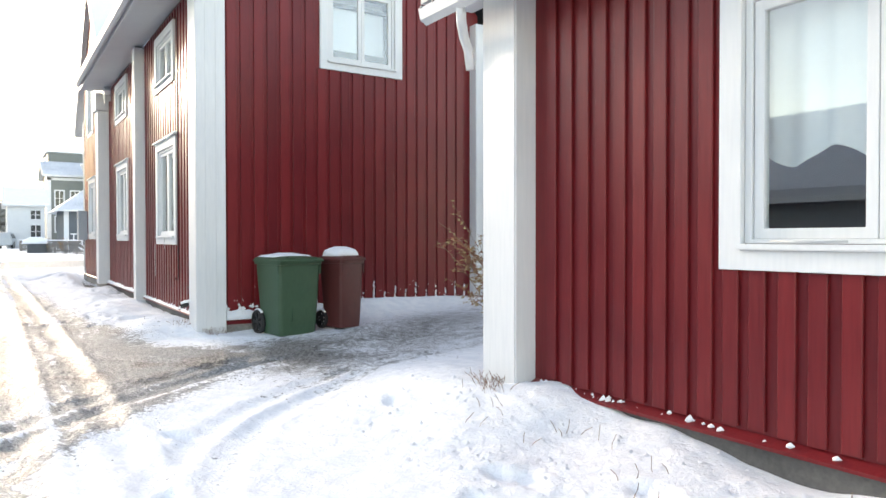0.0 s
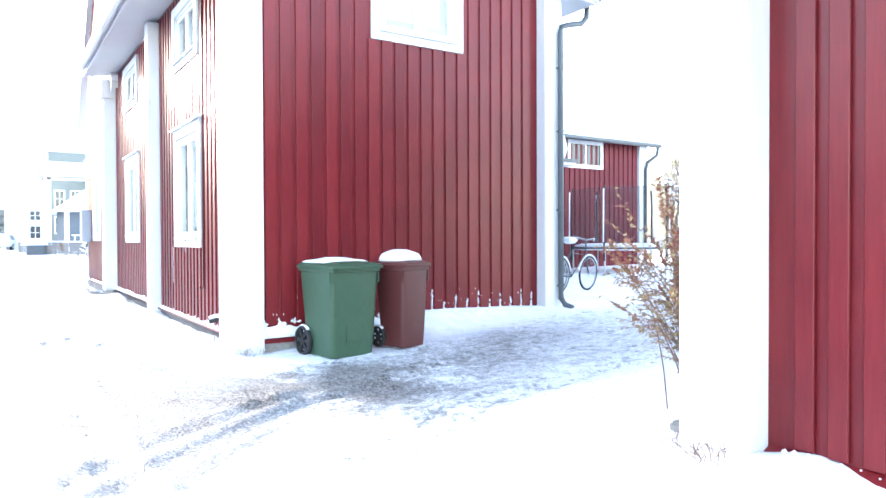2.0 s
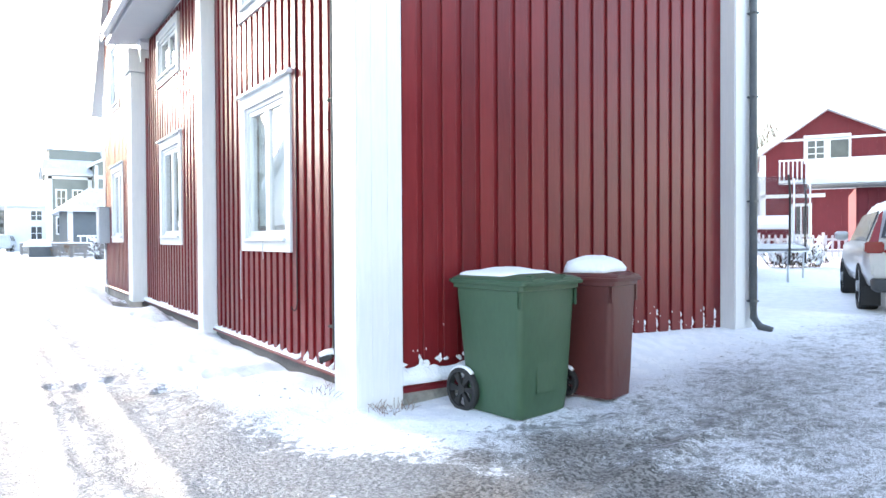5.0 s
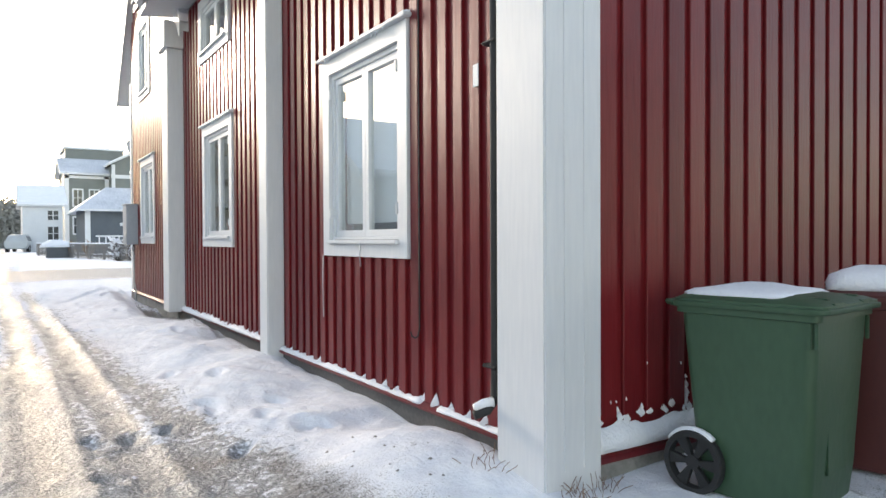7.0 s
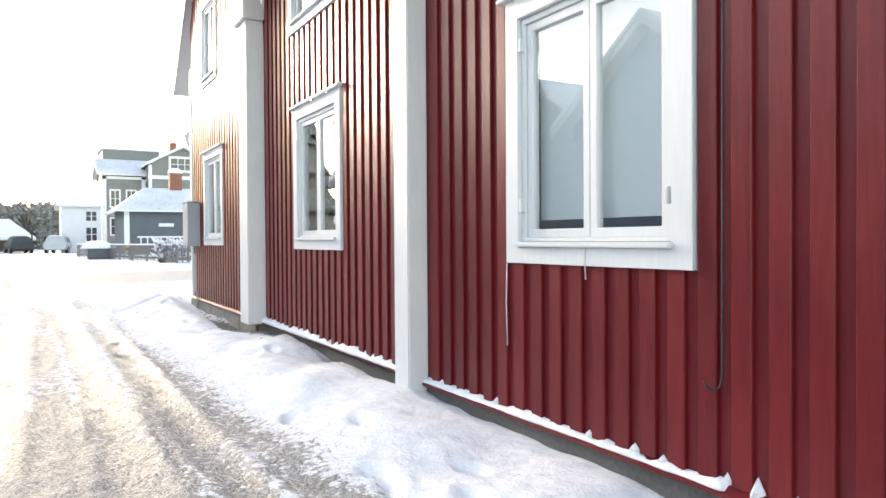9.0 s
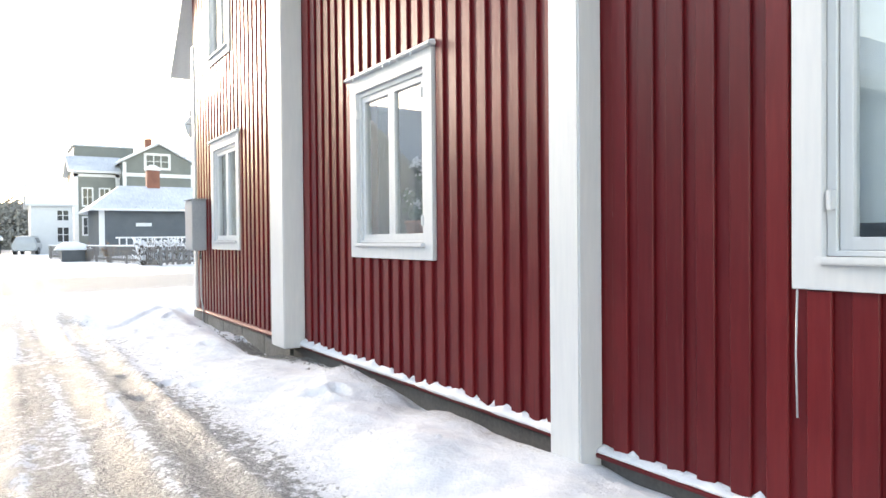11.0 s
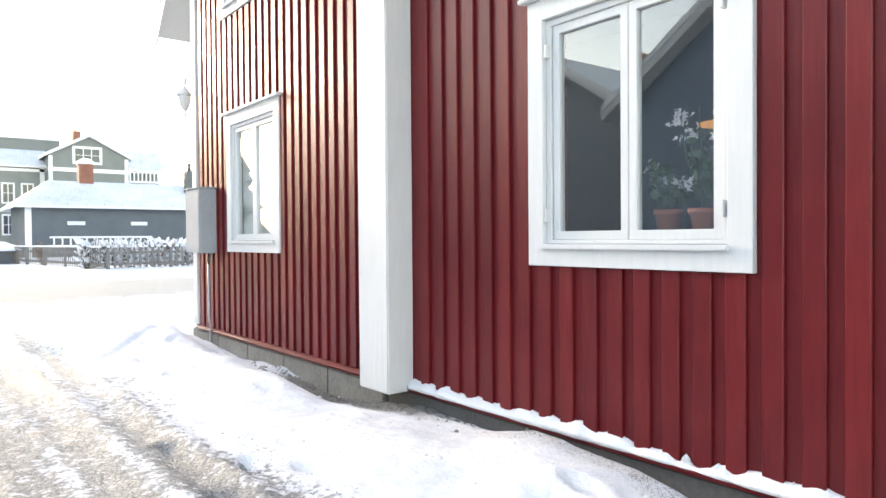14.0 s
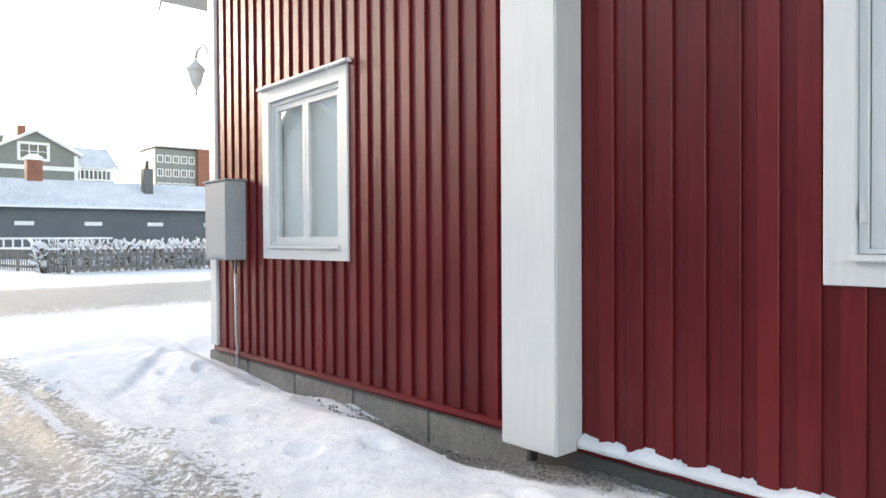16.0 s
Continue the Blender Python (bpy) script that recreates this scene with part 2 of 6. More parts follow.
def wander(x, y, size, seed=0):
    """Smooth noise from -1 to 1 with features of that size."""
    x, y = np.asarray(x, float) / size + 37.3 * seed, np.asarray(y, float) / size + 11.7 * seed
    i, j = np.floor(x).astype(int), np.floor(y).astype(int)
    u, w = x - i, y - j
    u, w = u * u * (3 - 2 * u), w * w * (3 - 2 * w)
    t = LATTICES[seed % 6]
    a, b, c, d = t[i % 256, j % 256], t[(i + 1) % 256, j % 256], t[i % 256, (j + 1) % 256], t[(i + 1) % 256, (j + 1) % 256]
    return 2 * (a * (1 - u) * (1 - w) + b * u * (1 - w) + c * (1 - u) * w + d * u * w) - 1


def step(a, b, v):
    t = np.clip((v - a) / (b - a), 0, 1)
    return t * t * (3 - 2 * t)


def alley_y(x):
    """Middle line of the drive between the two houses."""
    return 7.7 + 0.10 * (x - 3)


CROSS_Y = 34.4
RUTS = ((0.62, 0.13), (0.05, 0.15), (-0.75, 0.16), (-1.6, 0.18), (-2.4, 0.18))


def arc_off(x, y):
    """Distance from the wheel tracks that turn into the drive, and how strong they are there."""
    out = []
    for r in (3.7, 4.05, 5.25, 5.6):
        off = np.hypot(x - 4.6, y - 2.9) - r
        out.append((off, step(2.9, 4.2, y) * (1 - step(4.0, 6.0, x))))
    for r in (2.5, 4.1):
        off = np.hypot(x - 4.4, y - 11.6) - r
        out.append((off, (1 - step(10.0, 11.6, y)) * (1 - step(3.6, 5.0, x))))
    return out


def rut_line(c, y):
    return c + 0.16 * np.sin(y / 8.0 + 1.3 * c)


def ground_height(x, y):
    x, y = np.asarray(x, float), np.asarray(y, float)
    z = np.interp(y, [-60, 0, 17, 30, 43, 90], [-0.2, 0.0, 0.15, 0.33, 0.55, 0.55])
    side = step(2.2, 9.0, x) * (1 - step(10.6, 11.5, y) * (1 - step(7.5, 7.9, x))) * (1 - step(26, 38, y)) * step(-30, 4, y)
    z = z + 0.34 * side + 0.12 * step(9, 20, x) * (1 - step(24, 40, y)) * step(-10, 2, y)
    z = z - 0.05 * step(1.8, 2.3, x) * (1 - step(3.0, 4.0, x)) * step(19.5, 21, y) * (1 - step(25.6, 27, y))
    # banks along the street front, along the gable and in front of the near house
    bank = step(0.9, 2.0, x + 0.18 * wander(x, y, 1.4, 1)) * (1 - step(2.5, 3.0, x)) * step(10.0, 11.0, y) * (1 - step(25.5, 28, y))
    z = z + bank * (0.14 + 0.07 * wander(x, y, 0.9, 2)) * (1 - (0.25 + 0.40 * step(14.8, 15.5, y)) * step(2.38, 2.56, x) * step(10.9, 11.5, y) - 0.8 * step(1.9, 2.4, x) * step(19.6, 20.6, y))
    across = ((x - 1.68) * -1.32 + (y - 24.87) * 0.97) / 1.64
    along = ((x - 1.68) * 0.97 + (y - 24.87) * 1.32) / 1.64
    heap = step(-0.02, 0.10, across + 0.05 * wander(x, y, 0.5, 2)) * (1 - step(0.8, 3.2, across)) * step(-1.6, -0.2, along) * (1 - step(1.6, 3.2, along))
    z = z + 0.065 * heap
    z = z + np.interp(x, [5.0, 5.9, 7.4, 8.3], [0.29, 0.21, 0.06, 0.04]) * np.exp(-np.clip(10.45 - y, 0, 9) ** 2 / 0.18) * step(3.9, 5.2, x) * (1 - step(8.2, 9.4, x)) * (y < 11)
    near = step(1.6, 3.6, x) * (1 - step(4.6, 6.2, y)) * step(-12, -4, y)
    z = z + near * (0.24 + 0.03 * step(1.5, 4.0, y) + 0.06 * wander(x, y, 0.8, 3) - 0.05 * step(-3.0, -1.0, 1.0 - y))
    drift = np.exp(-((y - 6.0) / 0.9) ** 2) * step(2.6, 3.6, x) * (1 - step(9, 12, x))
    z = z + 0.12 * drift
    # ruts, pressed by turning wheels, with broken ridges beside them
    broken = 0.6 + 0.4 * wander(x, y, 0.35, 0)
    for c, w in RUTS:
        off = x - rut_line(c, y)
        z = z - 0.026 * np.exp(-(off / w) ** 2) + 0.036 * broken * (np.exp(-((off - w * 1.35) / 0.05) ** 2) + 0.6 * np.exp(-((off + w * 1.35) / 0.05) ** 2)) * (1 - step(24, 27, y))
    for off, on in arc_off(x, y):
        z = z - 0.022 * on * np.exp(-(off / 0.11) ** 2) + 0.016 * on * broken * np.exp(-((np.abs(off) - 0.17) / 0.05) ** 2)
    street = 1 - step(0.6, 1.3, x)
    z = z + 0.008 * street * wander(x, y, 0.16, 3) + 0.008 * street * wander(x, y, 0.09, 4)
    loose = 0.30 + 0.70 * np.clip(bank + near + heap, 0, 1)
    z = z + loose * (0.05 * wander(x, y, 0.62, 4) + 0.014 * wander(x, y, 0.25, 5) + 0.007 * wander(x, y, 0.12, 1))
    z = z + 0.010 * wander(x, y, 0.14, 2) * step(2.0, 3.5, x) * step(6.0, 6.6, y) * (1 - step(9.5, 10.0, y))
    # footprints in the deeper snow
    rnd = random.Random(77)
    for _ in range(46):
        fx, fy = rnd.uniform(0.5, 2.2), rnd.uniform(11.5, 27.0)
        if rnd.random() < 0.35:
            fx, fy = rnd.uniform(0.8, 3.0), rnd.uniform(0.5, 5.5)
        a = rnd.uniform(-0.5, 0.5)
        du, dv = (x - fx) * math.cos(a) - (y - fy) * math.sin(a), (x - fx) * math.sin(a) + (y - fy) * math.cos(a)
        q = (du / 0.065) ** 2 + (dv / 0.14) ** 2
        z = z - 0.04 * np.exp(-np.minimum(q, 50.0) ** 2) + 0.012 * np.exp(-np.minimum((np.sqrt(q) - 1.5) ** 2 * 6, 50.0))
    return z


def ground_wear(x, y):
    n1, n2, n3 = wander(x, y, 2.3, 2), wander(x, y, 0.8, 3), wander(x, y, 0.3, 0)
    edge = np.interp(y, [-5, 2, 5, 6.5, 8.5, 9.8, 10.8, 14, 18, 21, 26, 30], [-0.9, -0.3, 0.3, 1.6, 2.6, 2.0, 1.65, 1.38, 1.12, 0.8, 0.5, 0.3])
    street = 1 - step(edge - 0.30, edge + 0.25, x + 0.25 * n1 + 0.15 * n2)
    lines = np.zeros_like(x)
    for c, w in RUTS:
        lines = np.maximum(lines, np.exp(-((x - rut_line(c, y)) / (w * 1.1)) ** 2))
    dirt = street * (0.69 + 0.12 * lines + 0.20 * n1 + 0.16 * n2 + 0.10 * n3)
    # Whiter rut ridges: packed snow, plus their sunlit edges put into the colour.
    ridge = np.zeros_like(x)
    for c, w in RUTS:
        ridge = np.maximum(ridge, np.exp(-((np.abs(x - rut_line(c, y)) - w * 1.35) / 0.055) ** 2) * step(-0.25, 0.35, wander(x * 0.3 + c * 7.0, y, 1.7, 3)))
    for off, on in arc_off(x, y):
        dirt = dirt + 0.25 * on * np.exp(-(off / 0.13) ** 2) * (0.6 + 0.6 * n2)
        ridge = np.maximum(ridge, 0.8 * on * np.exp(-((np.abs(off) - 0.17) / 0.045) ** 2))
    dirt = dirt - 0.80 * ridge * (0.6 + 0.5 * n3) * street
    mouth = np.exp(-((x - 1.8) / 1.6) ** 2 - ((y - 8.2) / 0.85) ** 2)
    dirt = dirt + 0.75 * mouth
    lane = np.exp(-((y - 0.1 - alley_y(x)) / 1.8) ** 6) * step(1.4, 3.2, x) * (1 - step(22, 30, x))
    gravel = lane * (0.53 + 0.08 * n2 + 0.08 * n1 - 0.06 * step(8, 12, x))
    dirt = dirt + lane * (0.32 + 0.12 * n3)
    gravel = gravel + 0.60 * mouth * (0.7 + n3)
    gravel = gravel + 0.30 * street * np.clip(n1 * 0.6 + n2 * 0.5 + 0.25, 0, 1)
    strip = step(2.0, 2.3, x + 0.1 * n2) * (1 - step(2.7, 2.9, x)) * (np.exp(-((y - 20.7) / 1.3) ** 4) + 0.4 * np.exp(-((y - 17.0) / 2.4) ** 4))
    gravel = gravel + 1.2 * np.clip(strip, 0, 1)
    patch = np.exp(-((x - 1.75) / 0.35) ** 2 - ((y - 10.9) / 0.8) ** 2)
    gravel = gravel + 0.6 * patch * (0.7 + 0.6 * n3)
    bare = np.exp(-((x - 1.22) / 0.34) ** 2 - ((y - 11.9) / 0.95) ** 2)
    gravel = gravel + 0.62 * bare * (0.75 + 0.6 * n3)
    foot = np.exp(-((x - 3.26) / 0.13) ** 2 - ((y - 4.34) / 0.24) ** 2)
    gravel = gravel + 0.75 * foot * (0.8 + 0.5 * n3)
    cross = np.exp(-((y - CROSS_Y - 0.06 * x) / 3.3) ** 6)
    dirt = np.maximum(dirt, cross * (0.92 + 0.16 * n1))
    gravel = gravel + cross * (0.28 + 0.25 * np.clip(n2, 0, 1))
    return np.clip(dirt, 0, 1), np.clip(gravel, 0, 1), np.clip(lines * street * (0.75 + 0.5 * n2), 0, 1)


def spaced(points):
    out = []
    for a, b, n in points:
        out += list(np.linspace(a, b, n, endpoint=False))
    return np.array(out + [points[-1][1]])


gx = spaced([(-700, -60, 10), (-60, -8, 24), (-8, -3, 32), (-3, 5, 190), (5, 14, 90), (14, 40, 44), (40, 100, 12), (100, 900, 10)])
gy = spaced([(-300, -20, 8), (-20, -1, 40), (-1, 26, 540), (26, 50, 120), (50, 100, 40), (100, 900, 12)])
X, Y = np.meshgrid(gx, gy)
ground_me = bpy.data.meshes.new("ground")
quads = [(r * len(gx) + c, r * len(gx) + c + 1, (r + 1) * len(gx) + c + 1, (r + 1) * len(gx) + c) for r in range(len(gy) - 1) for c in range(len(gx) - 1)]
ground_me.from_pydata(np.stack([X, Y, ground_height(X, Y)], -1).reshape(-1, 3).tolist(), [], quads)
for key, values in zip(("dirt", "gravel", "glaze"), ground_wear(X, Y)):
    ground_me.attributes.new(key, "FLOAT", "POINT").data.foreach_set("value", values.ravel())
ground_me.polygons.foreach_set("use_smooth", [True] * len(ground_me.polygons))
ground_me.materials.append(ground_material())
ground = tagged(new("ground", ground_me), "trodden snow with dirty wheel tracks and gravel", "ground", kind="structure")


def gz(x, y):
    return float(ground_height(np.array([x]), np.array([y]))[0])


# ---- houses: walls in (u, n, z): u along the wall, n outwards ----
def wbox(face, u0, u1, n0, n1, z0, z1):
    axis, c = face
    return (c - n1, c - n0, u0, u1, z0, z1) if axis == "x" else (u0, u1, c - n1, c - n0, z0, z1)


def wall_mesh(name, face, u0, u1, z0, top, thick, holes, mat):
    """A wall as one connected body round its openings (u0, u1, z0, z1); top: its height along u."""
    us = {u0, u1, *[h[0] for h in holes], *[h[1] for h in holes], *np.arange(u0, u1, 0.4).round(3).tolist()}
    us = sorted(us)
    peak = max(top(u) for u in us)
    zs = sorted({z0, peak, *[h[2] for h in holes], *[h[3] for h in holes], *np.arange(z0, peak, 0.6).round(3).tolist()})
    bm = bmesh.new()
    spot = {}

    def vert(u, z):
        z = min(z, top(u))
        key = (round(u, 4), round(z, 4))
        if key not in spot:
            spot[key] = bm.verts.new((face[1], u, z) if face[0] == "x" else (u, face[1], z))
        return spot[key]

    for a, b in zip(us, us[1:]):
        for lo, hi in zip(zs, zs[1:]):
            m, n = (a + b) / 2, (lo + hi) / 2
            if any(h[0] < m < h[1] and h[2] < n < h[3] for h in holes) or lo >= max(top(a), top(b)) - 1e-4:
                continue
            loop = []
            for q in (vert(a, lo), vert(b, lo), vert(b, hi), vert(a, hi)):
                if q not in loop:
                    loop.append(q)
            if len(loop) > 2:
                bm.faces.new(loop)
    got = bmesh.ops.extrude_face_region(bm, geom=bm.faces[:])
    way = (thick, 0, 0) if face[0] == "x" else (0, thick, 0)
    bmesh.ops.translate(bm, vec=way, verts=[g for g in got["geom"] if isinstance(g, bmesh.types.BMVert)])
    bmesh.ops.recalc_face_normals(bm, faces=bm.faces[:])
    me = bpy.data.meshes.new(name)
    bm.to_mesh(me)
    bm.free()
    me.materials.append(mat)
    return me


def ring_mesh(name, face, outer, inner, n0, n1, mat, bevel=0.004):
    """A rectangular frame in one piece: outer and inner (u0, u1, z0, z1), from n0 out to n1."""
    v = []
    for n in (n0, n1):
        for u0, u1, z0, z1 in (outer, inner):
            for u, z in ((u0, z0), (u1, z0), (u1, z1), (u0, z1)):
                v.append((face[1] - n, u, z) if face[0] == "x" else (u, face[1] - n, z))
    f = []
    for k in range(4):
        j = (k + 1) % 4
        f += [(k, j, 4 + j, 4 + k), (8 + k, 12 + k, 12 + j, 8 + j), (k, 8 + k, 8 + j, j), (4 + k, 4 + j, 12 + j, 12 + k)]
    me = mesh_from(name, v, f, mat)
    bm = bmesh.new()
    bm.from_mesh(me)
    bmesh.ops.recalc_face_normals(bm, faces=bm.faces[:])
    if bevel:
        bmesh.ops.bevel(bm, geom=bm.edges[:], offset=bevel, segments=1, affect="EDGES", clamp_overlap=True)
    bm.to_mesh(me)
    bm.free()
    return me


BOARD_MESHES = {}


def siding(parent, face, u0, u1, z0, top, holes, pitch=0.197, cover=0.112, thick=0.026, mat=RED, seed=1, phase=None):
    """Cover boards over a recessed backing, each an object of its own, cut round the holes."""
    rnd = random.Random(seed)
    first = u0 + (0.03 if phase is None else (phase - u0) % pitch)
    count = int((u1 - first - cover) / pitch) + 1
    for k in range(count):
        a = first + k * pitch
        b, mid = a + cover, a + cover / 2
        zt = round(top(mid), 2)
        spans, z = [], z0
        for h in sorted((h for h in holes if h[0] < b - 0.02 and h[1] > a + 0.02), key=lambda h: h[2]):
            spans.append((z, h[2]))
            z = h[3]
        spans.append((z, zt))
        for lo, hi in spans:
            if hi - lo < 0.05:
                continue
            key = (face[0], round(hi - lo, 2), round(cover, 3), mat.name)
            if key not in BOARD_MESHES:
                c = 0.005
                prof = [(0, 0), (cover, 0), (cover, thick - c), (cover - c, thick), (c, thick), (0, thick - c)]
                prof = [(-n, u) if face[0] == "x" else (u, -n) for u, n in prof]
                BOARD_MESHES[key] = prism_mesh("board", prof, "z", 0, hi - lo, mat)
            lift = rnd.uniform(-0.008, 0.008) if lo == z0 else 0.0
            off = rnd.uniform(-0.003, 0.003)
            p = (face[1], a + off, lo + lift) if face[0] == "x" else (a + off, face[1], lo + lift)
            child("board", BOARD_MESHES[key], parent, at=pose(*p))


def window(parent, face, u0, u1, z0, z1, trim=0.14, panes=2, backing=None, cap=True, depth=0.10):
    """A casement window: u0..z1 is the outside of its trim. Returns its hole."""
    a, b, lo, hi = u0 + trim, u1 - trim, z0 + trim * 0.8, z1 - trim
    w = child("window", ring_mesh("window", face, (u0, u1, z0, z1), (a, b, lo, hi), 0.0, 0.047, WHITE), parent, "white wooden window trim")
    box_part("window_sill", [wbox(face, a - 0.02, b + 0.02, 0.0, 0.085, lo, lo + 0.035)], WHITE, w, bevel=0.008)
    if cap:
        box_part("drip_cap", [wbox(face, u0 - 0.05, u1 + 0.05, 0.0, 0.095, z1 + 0.002, z1 + 0.032)], WHITE, w, bevel=0.006)
    child("window_frame", ring_mesh("window_frame", face, (a + 0.002, b - 0.002, lo + 0.037, hi - 0.002), (a + 0.045, b - 0.045, lo + 0.062, hi - 0.045), -depth, 0.012, WHITE), w)
    a2, b2, lo2, hi2 = a + 0.047, b - 0.047, lo + 0.062, hi - 0.047
    for k in range(panes):
        p, q = a2 + (b2 - a2) * k / panes + 0.002, a2 + (b2 - a2) * (k + 1) / panes - 0.002
        s = 0.058
        cas = child("casement", ring_mesh("casement", face, (p, q, lo2, hi2), (p + s, q - s, lo2 + s, hi2 - s), -0.06, -0.004, WHITE), w)
        g = child("pane", boxes_mesh("pane", [wbox(face, p + s - 0.004, q - s + 0.004, -0.034, -0.03, lo2 + s - 0.004, hi2 - s + 0.004)], GLASS), w)
        g.visible_shadow = False
    if backing:
        mat, far, low = backing
        child("blind", boxes_mesh("blind", [wbox(face, a2, b2, -far - 0.004, -far, lo2 + low, hi2)], mat), w, "drawn pale roller blind")
    return w


def hole(u0, u1, z0, z1, trim=0.14):
    return (u0 + trim, u1 - trim, z0 + trim * 0.8, z1 - trim)


# ---- the red house with the white posts ----
F2, G2 = ("x", 2.622), ("y", 10.44)
red_house = thing("red_house", "red board-clad two-storey house with white corner posts and trim", "house")
W2 = [(12.02, 13.64, 1.40, 3.22), (16.77, 18.38, 1.455, 3.25), (22.43, 24.08, 1.485, 3.30),
      (12.15, 13.70, 4.14, 5.16), (16.90, 18.55, 4.24, 5.20), (22.85, 24.25, 4.62, 6.30)]
GW = (4.46, 5.97, 4.23, 5.75)


def front_gable(y):
    return 5.15 + 1.05 * min(y - 19.6, 26.6 - y)


def side_gable(x):
    return 5.35 + 0.85 * min(x - 2.3, 7.9 - x)


def front_top(y):
    return 5.35 if y < 20.0 else max(5.35, front_gable(y)) if y < 23 else front_gable(y)


wall = child("front_wall", wall_mesh("front_wall", F2, 10.64, 25.5, 0.30, front_top, 0.2, [hole(*w) for w in W2], RED), red_house)
end_wall = child("gable_wall", wall_mesh("gable_wall", G2, 2.622, 7.6, 0.30, side_gable, 0.2, [hole(*GW)], RED), red_house)
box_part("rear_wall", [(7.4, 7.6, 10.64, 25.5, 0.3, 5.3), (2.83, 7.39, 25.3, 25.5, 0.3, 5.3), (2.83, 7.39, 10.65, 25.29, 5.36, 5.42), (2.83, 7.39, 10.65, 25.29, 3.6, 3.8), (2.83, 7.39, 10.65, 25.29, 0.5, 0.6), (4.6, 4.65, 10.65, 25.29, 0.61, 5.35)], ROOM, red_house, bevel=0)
BAYS = [(10.805, 14.86, 0.36), (15.14, 19.82, 0.385), (20.30, 25.32, 0.39)]
for k, (a, b, z) in enumerate(BAYS):
    cut = [(w[0], w[1], w[2], w[3]) for w in W2]
    siding(wall, F2, a, b, z, (lambda u: 5.3) if k < 2 else front_gable, cut, seed=k, phase=15.44)
    # sloped drip board under the cladding and the plinth below it
    me = prism_mesh("drip_board", [(2.63, z - 0.052), (2.557, z - 0.052), (2.55, z - 0.032), (2.63, z + 0.01)], "y", a, b, RED)
    child("drip_board", me, red_house, "red painted sloping drip board")
siding(end_wall, G2, 2.94, 7.41, 0.47, side_gable, [GW], pitch=0.207, cover=0.15, phase=4.215, seed=7)
child("drip_board", prism_mesh("drip_board", [(10.45, 0.215), (10.38, 0.215), (10.375, 0.25), (10.45, 0.30)], "x", 2.94, 7.41, RED), red_house, "red painted sloping drip board")
box_part("plinth", [(2.60, 2.9, 10.5, 20.2, -0.3, 0.32)], DARK_PLINTH, red_house, "dark grey concrete plinth", bevel=0.01)
for k in range(5):
    box_part("plinth_block", [(2.585, 2.9, 20.262 + k * 1.06, 20.262 + (k + 1) * 1.06 - 0.008, -0.3, 0.318)], CONCRETE, red_house, "grey concrete plinth block", bevel=0.012)
box_part("gable_plinth", [(2.88, 7.5, 10.42, 10.7, -0.3, 0.22)], CONCRETE, red_house, bevel=0.01)
for name, boxes in (("corner_post", [(2.50, 2.935, 10.355, 10.80, 0.02, 5.3)]), ("post", [(2.425, 2.62, 14.863, 15.135, 0.23, 5.3)]),
                    ("post", [(2.352, 2.62, 19.825, 20.295, 0.33, 4.80)]), ("corner_post", [(7.42, 7.78, 10.24, 10.65, 0.3, 5.4)]), ("corner_post", [(2.585, 2.75, 25.33, 25.52, 0.39, 5.3)])):
    box_part(name, boxes, WHITE, red_house, "white painted boxed post", bevel=0.012)
box_part("post_cap", [(2.30, 2.62, 19.765, 20.355, 4.802, 5.25)], WHITE, red_house, bevel=0.015)
# seams on the broad corner post
for x in (2.64, 2.79):
    box_part("cover_strip", [(x, x + 0.012, 10.349, 10.355, 0.24, 5.3)], WHITE, red_house, bevel=0)
for k, w in enumerate(W2):
    window(red_house, ("x", 2.622), *w, backing={0: (BLIND, 0.12, 0.12), 3: (BLIND, 0.12, 0.0), 2: (BLIND, 0.11, 0.0)}.get(k), cap=w[2] < 4)
window(red_house, G2, *GW, backing=(BLIND, 0.3, 0.25), cap=False)

# eaves, roofs
def slab(parent, name, outline, axis, a, b, mat, label=""):
    return child(name, prism_mesh(name, outline, axis, a, b, mat), parent, label)


slab(red_house, "soffit", [(1.98, 5.28), (2.62, 5.36), (2.62, 5.42), (1.98, 5.40)], "y", 10.0, 19.9, WHITE, "white boarded eaves")
for a, b, x0 in ((9.95, 20.2, 1.90), (20.21, 26.4, 4.2)):
    lift = (x0 - 1.90) * 0.85
    slab(red_house, "roof", [(x0, 5.40 + lift), (5.1, 8.12), (8.30, 5.40), (8.30, 5.52), (5.1, 8.26), (x0, 5.52 + lift)], "y", a, b, DARK_METAL, "dark roof under snow")
    slab(red_house, "roof_snow", [(x0 - 0.04, 5.53 + lift), (x0 - 0.02, 5.62 + lift), (5.1, 8.42), (8.32, 5.62), (8.34, 5.53), (5.1, 8.27)], "y", a - 0.02, b + 0.02, SNOW, "thick snow lying on the roof")
slab(red_house, "fascia", [(1.94, 5.26), (1.98, 5.26), (1.98, 5.42), (1.94, 5.42)], "y", 10.0, 19.9, WHITE)
for s, pts in (("barge_board", [(1.9, 5.24), (5.1, 7.96), (5.1, 8.14), (1.9, 5.42)]), ("barge_board", [(8.3, 5.24), (5.1, 7.96), (5.1, 8.14), (8.3, 5.42)])):
    slab(red_house, s, pts, "y", 9.95, 9.98, WHITE)
slab(red_house, "soffit", [(8.28, 5.26), (7.62, 5.30), (7.62, 5.42), (8.28, 5.40)], "y", 9.99, 26.3, WHITE, "white boarded eaves")
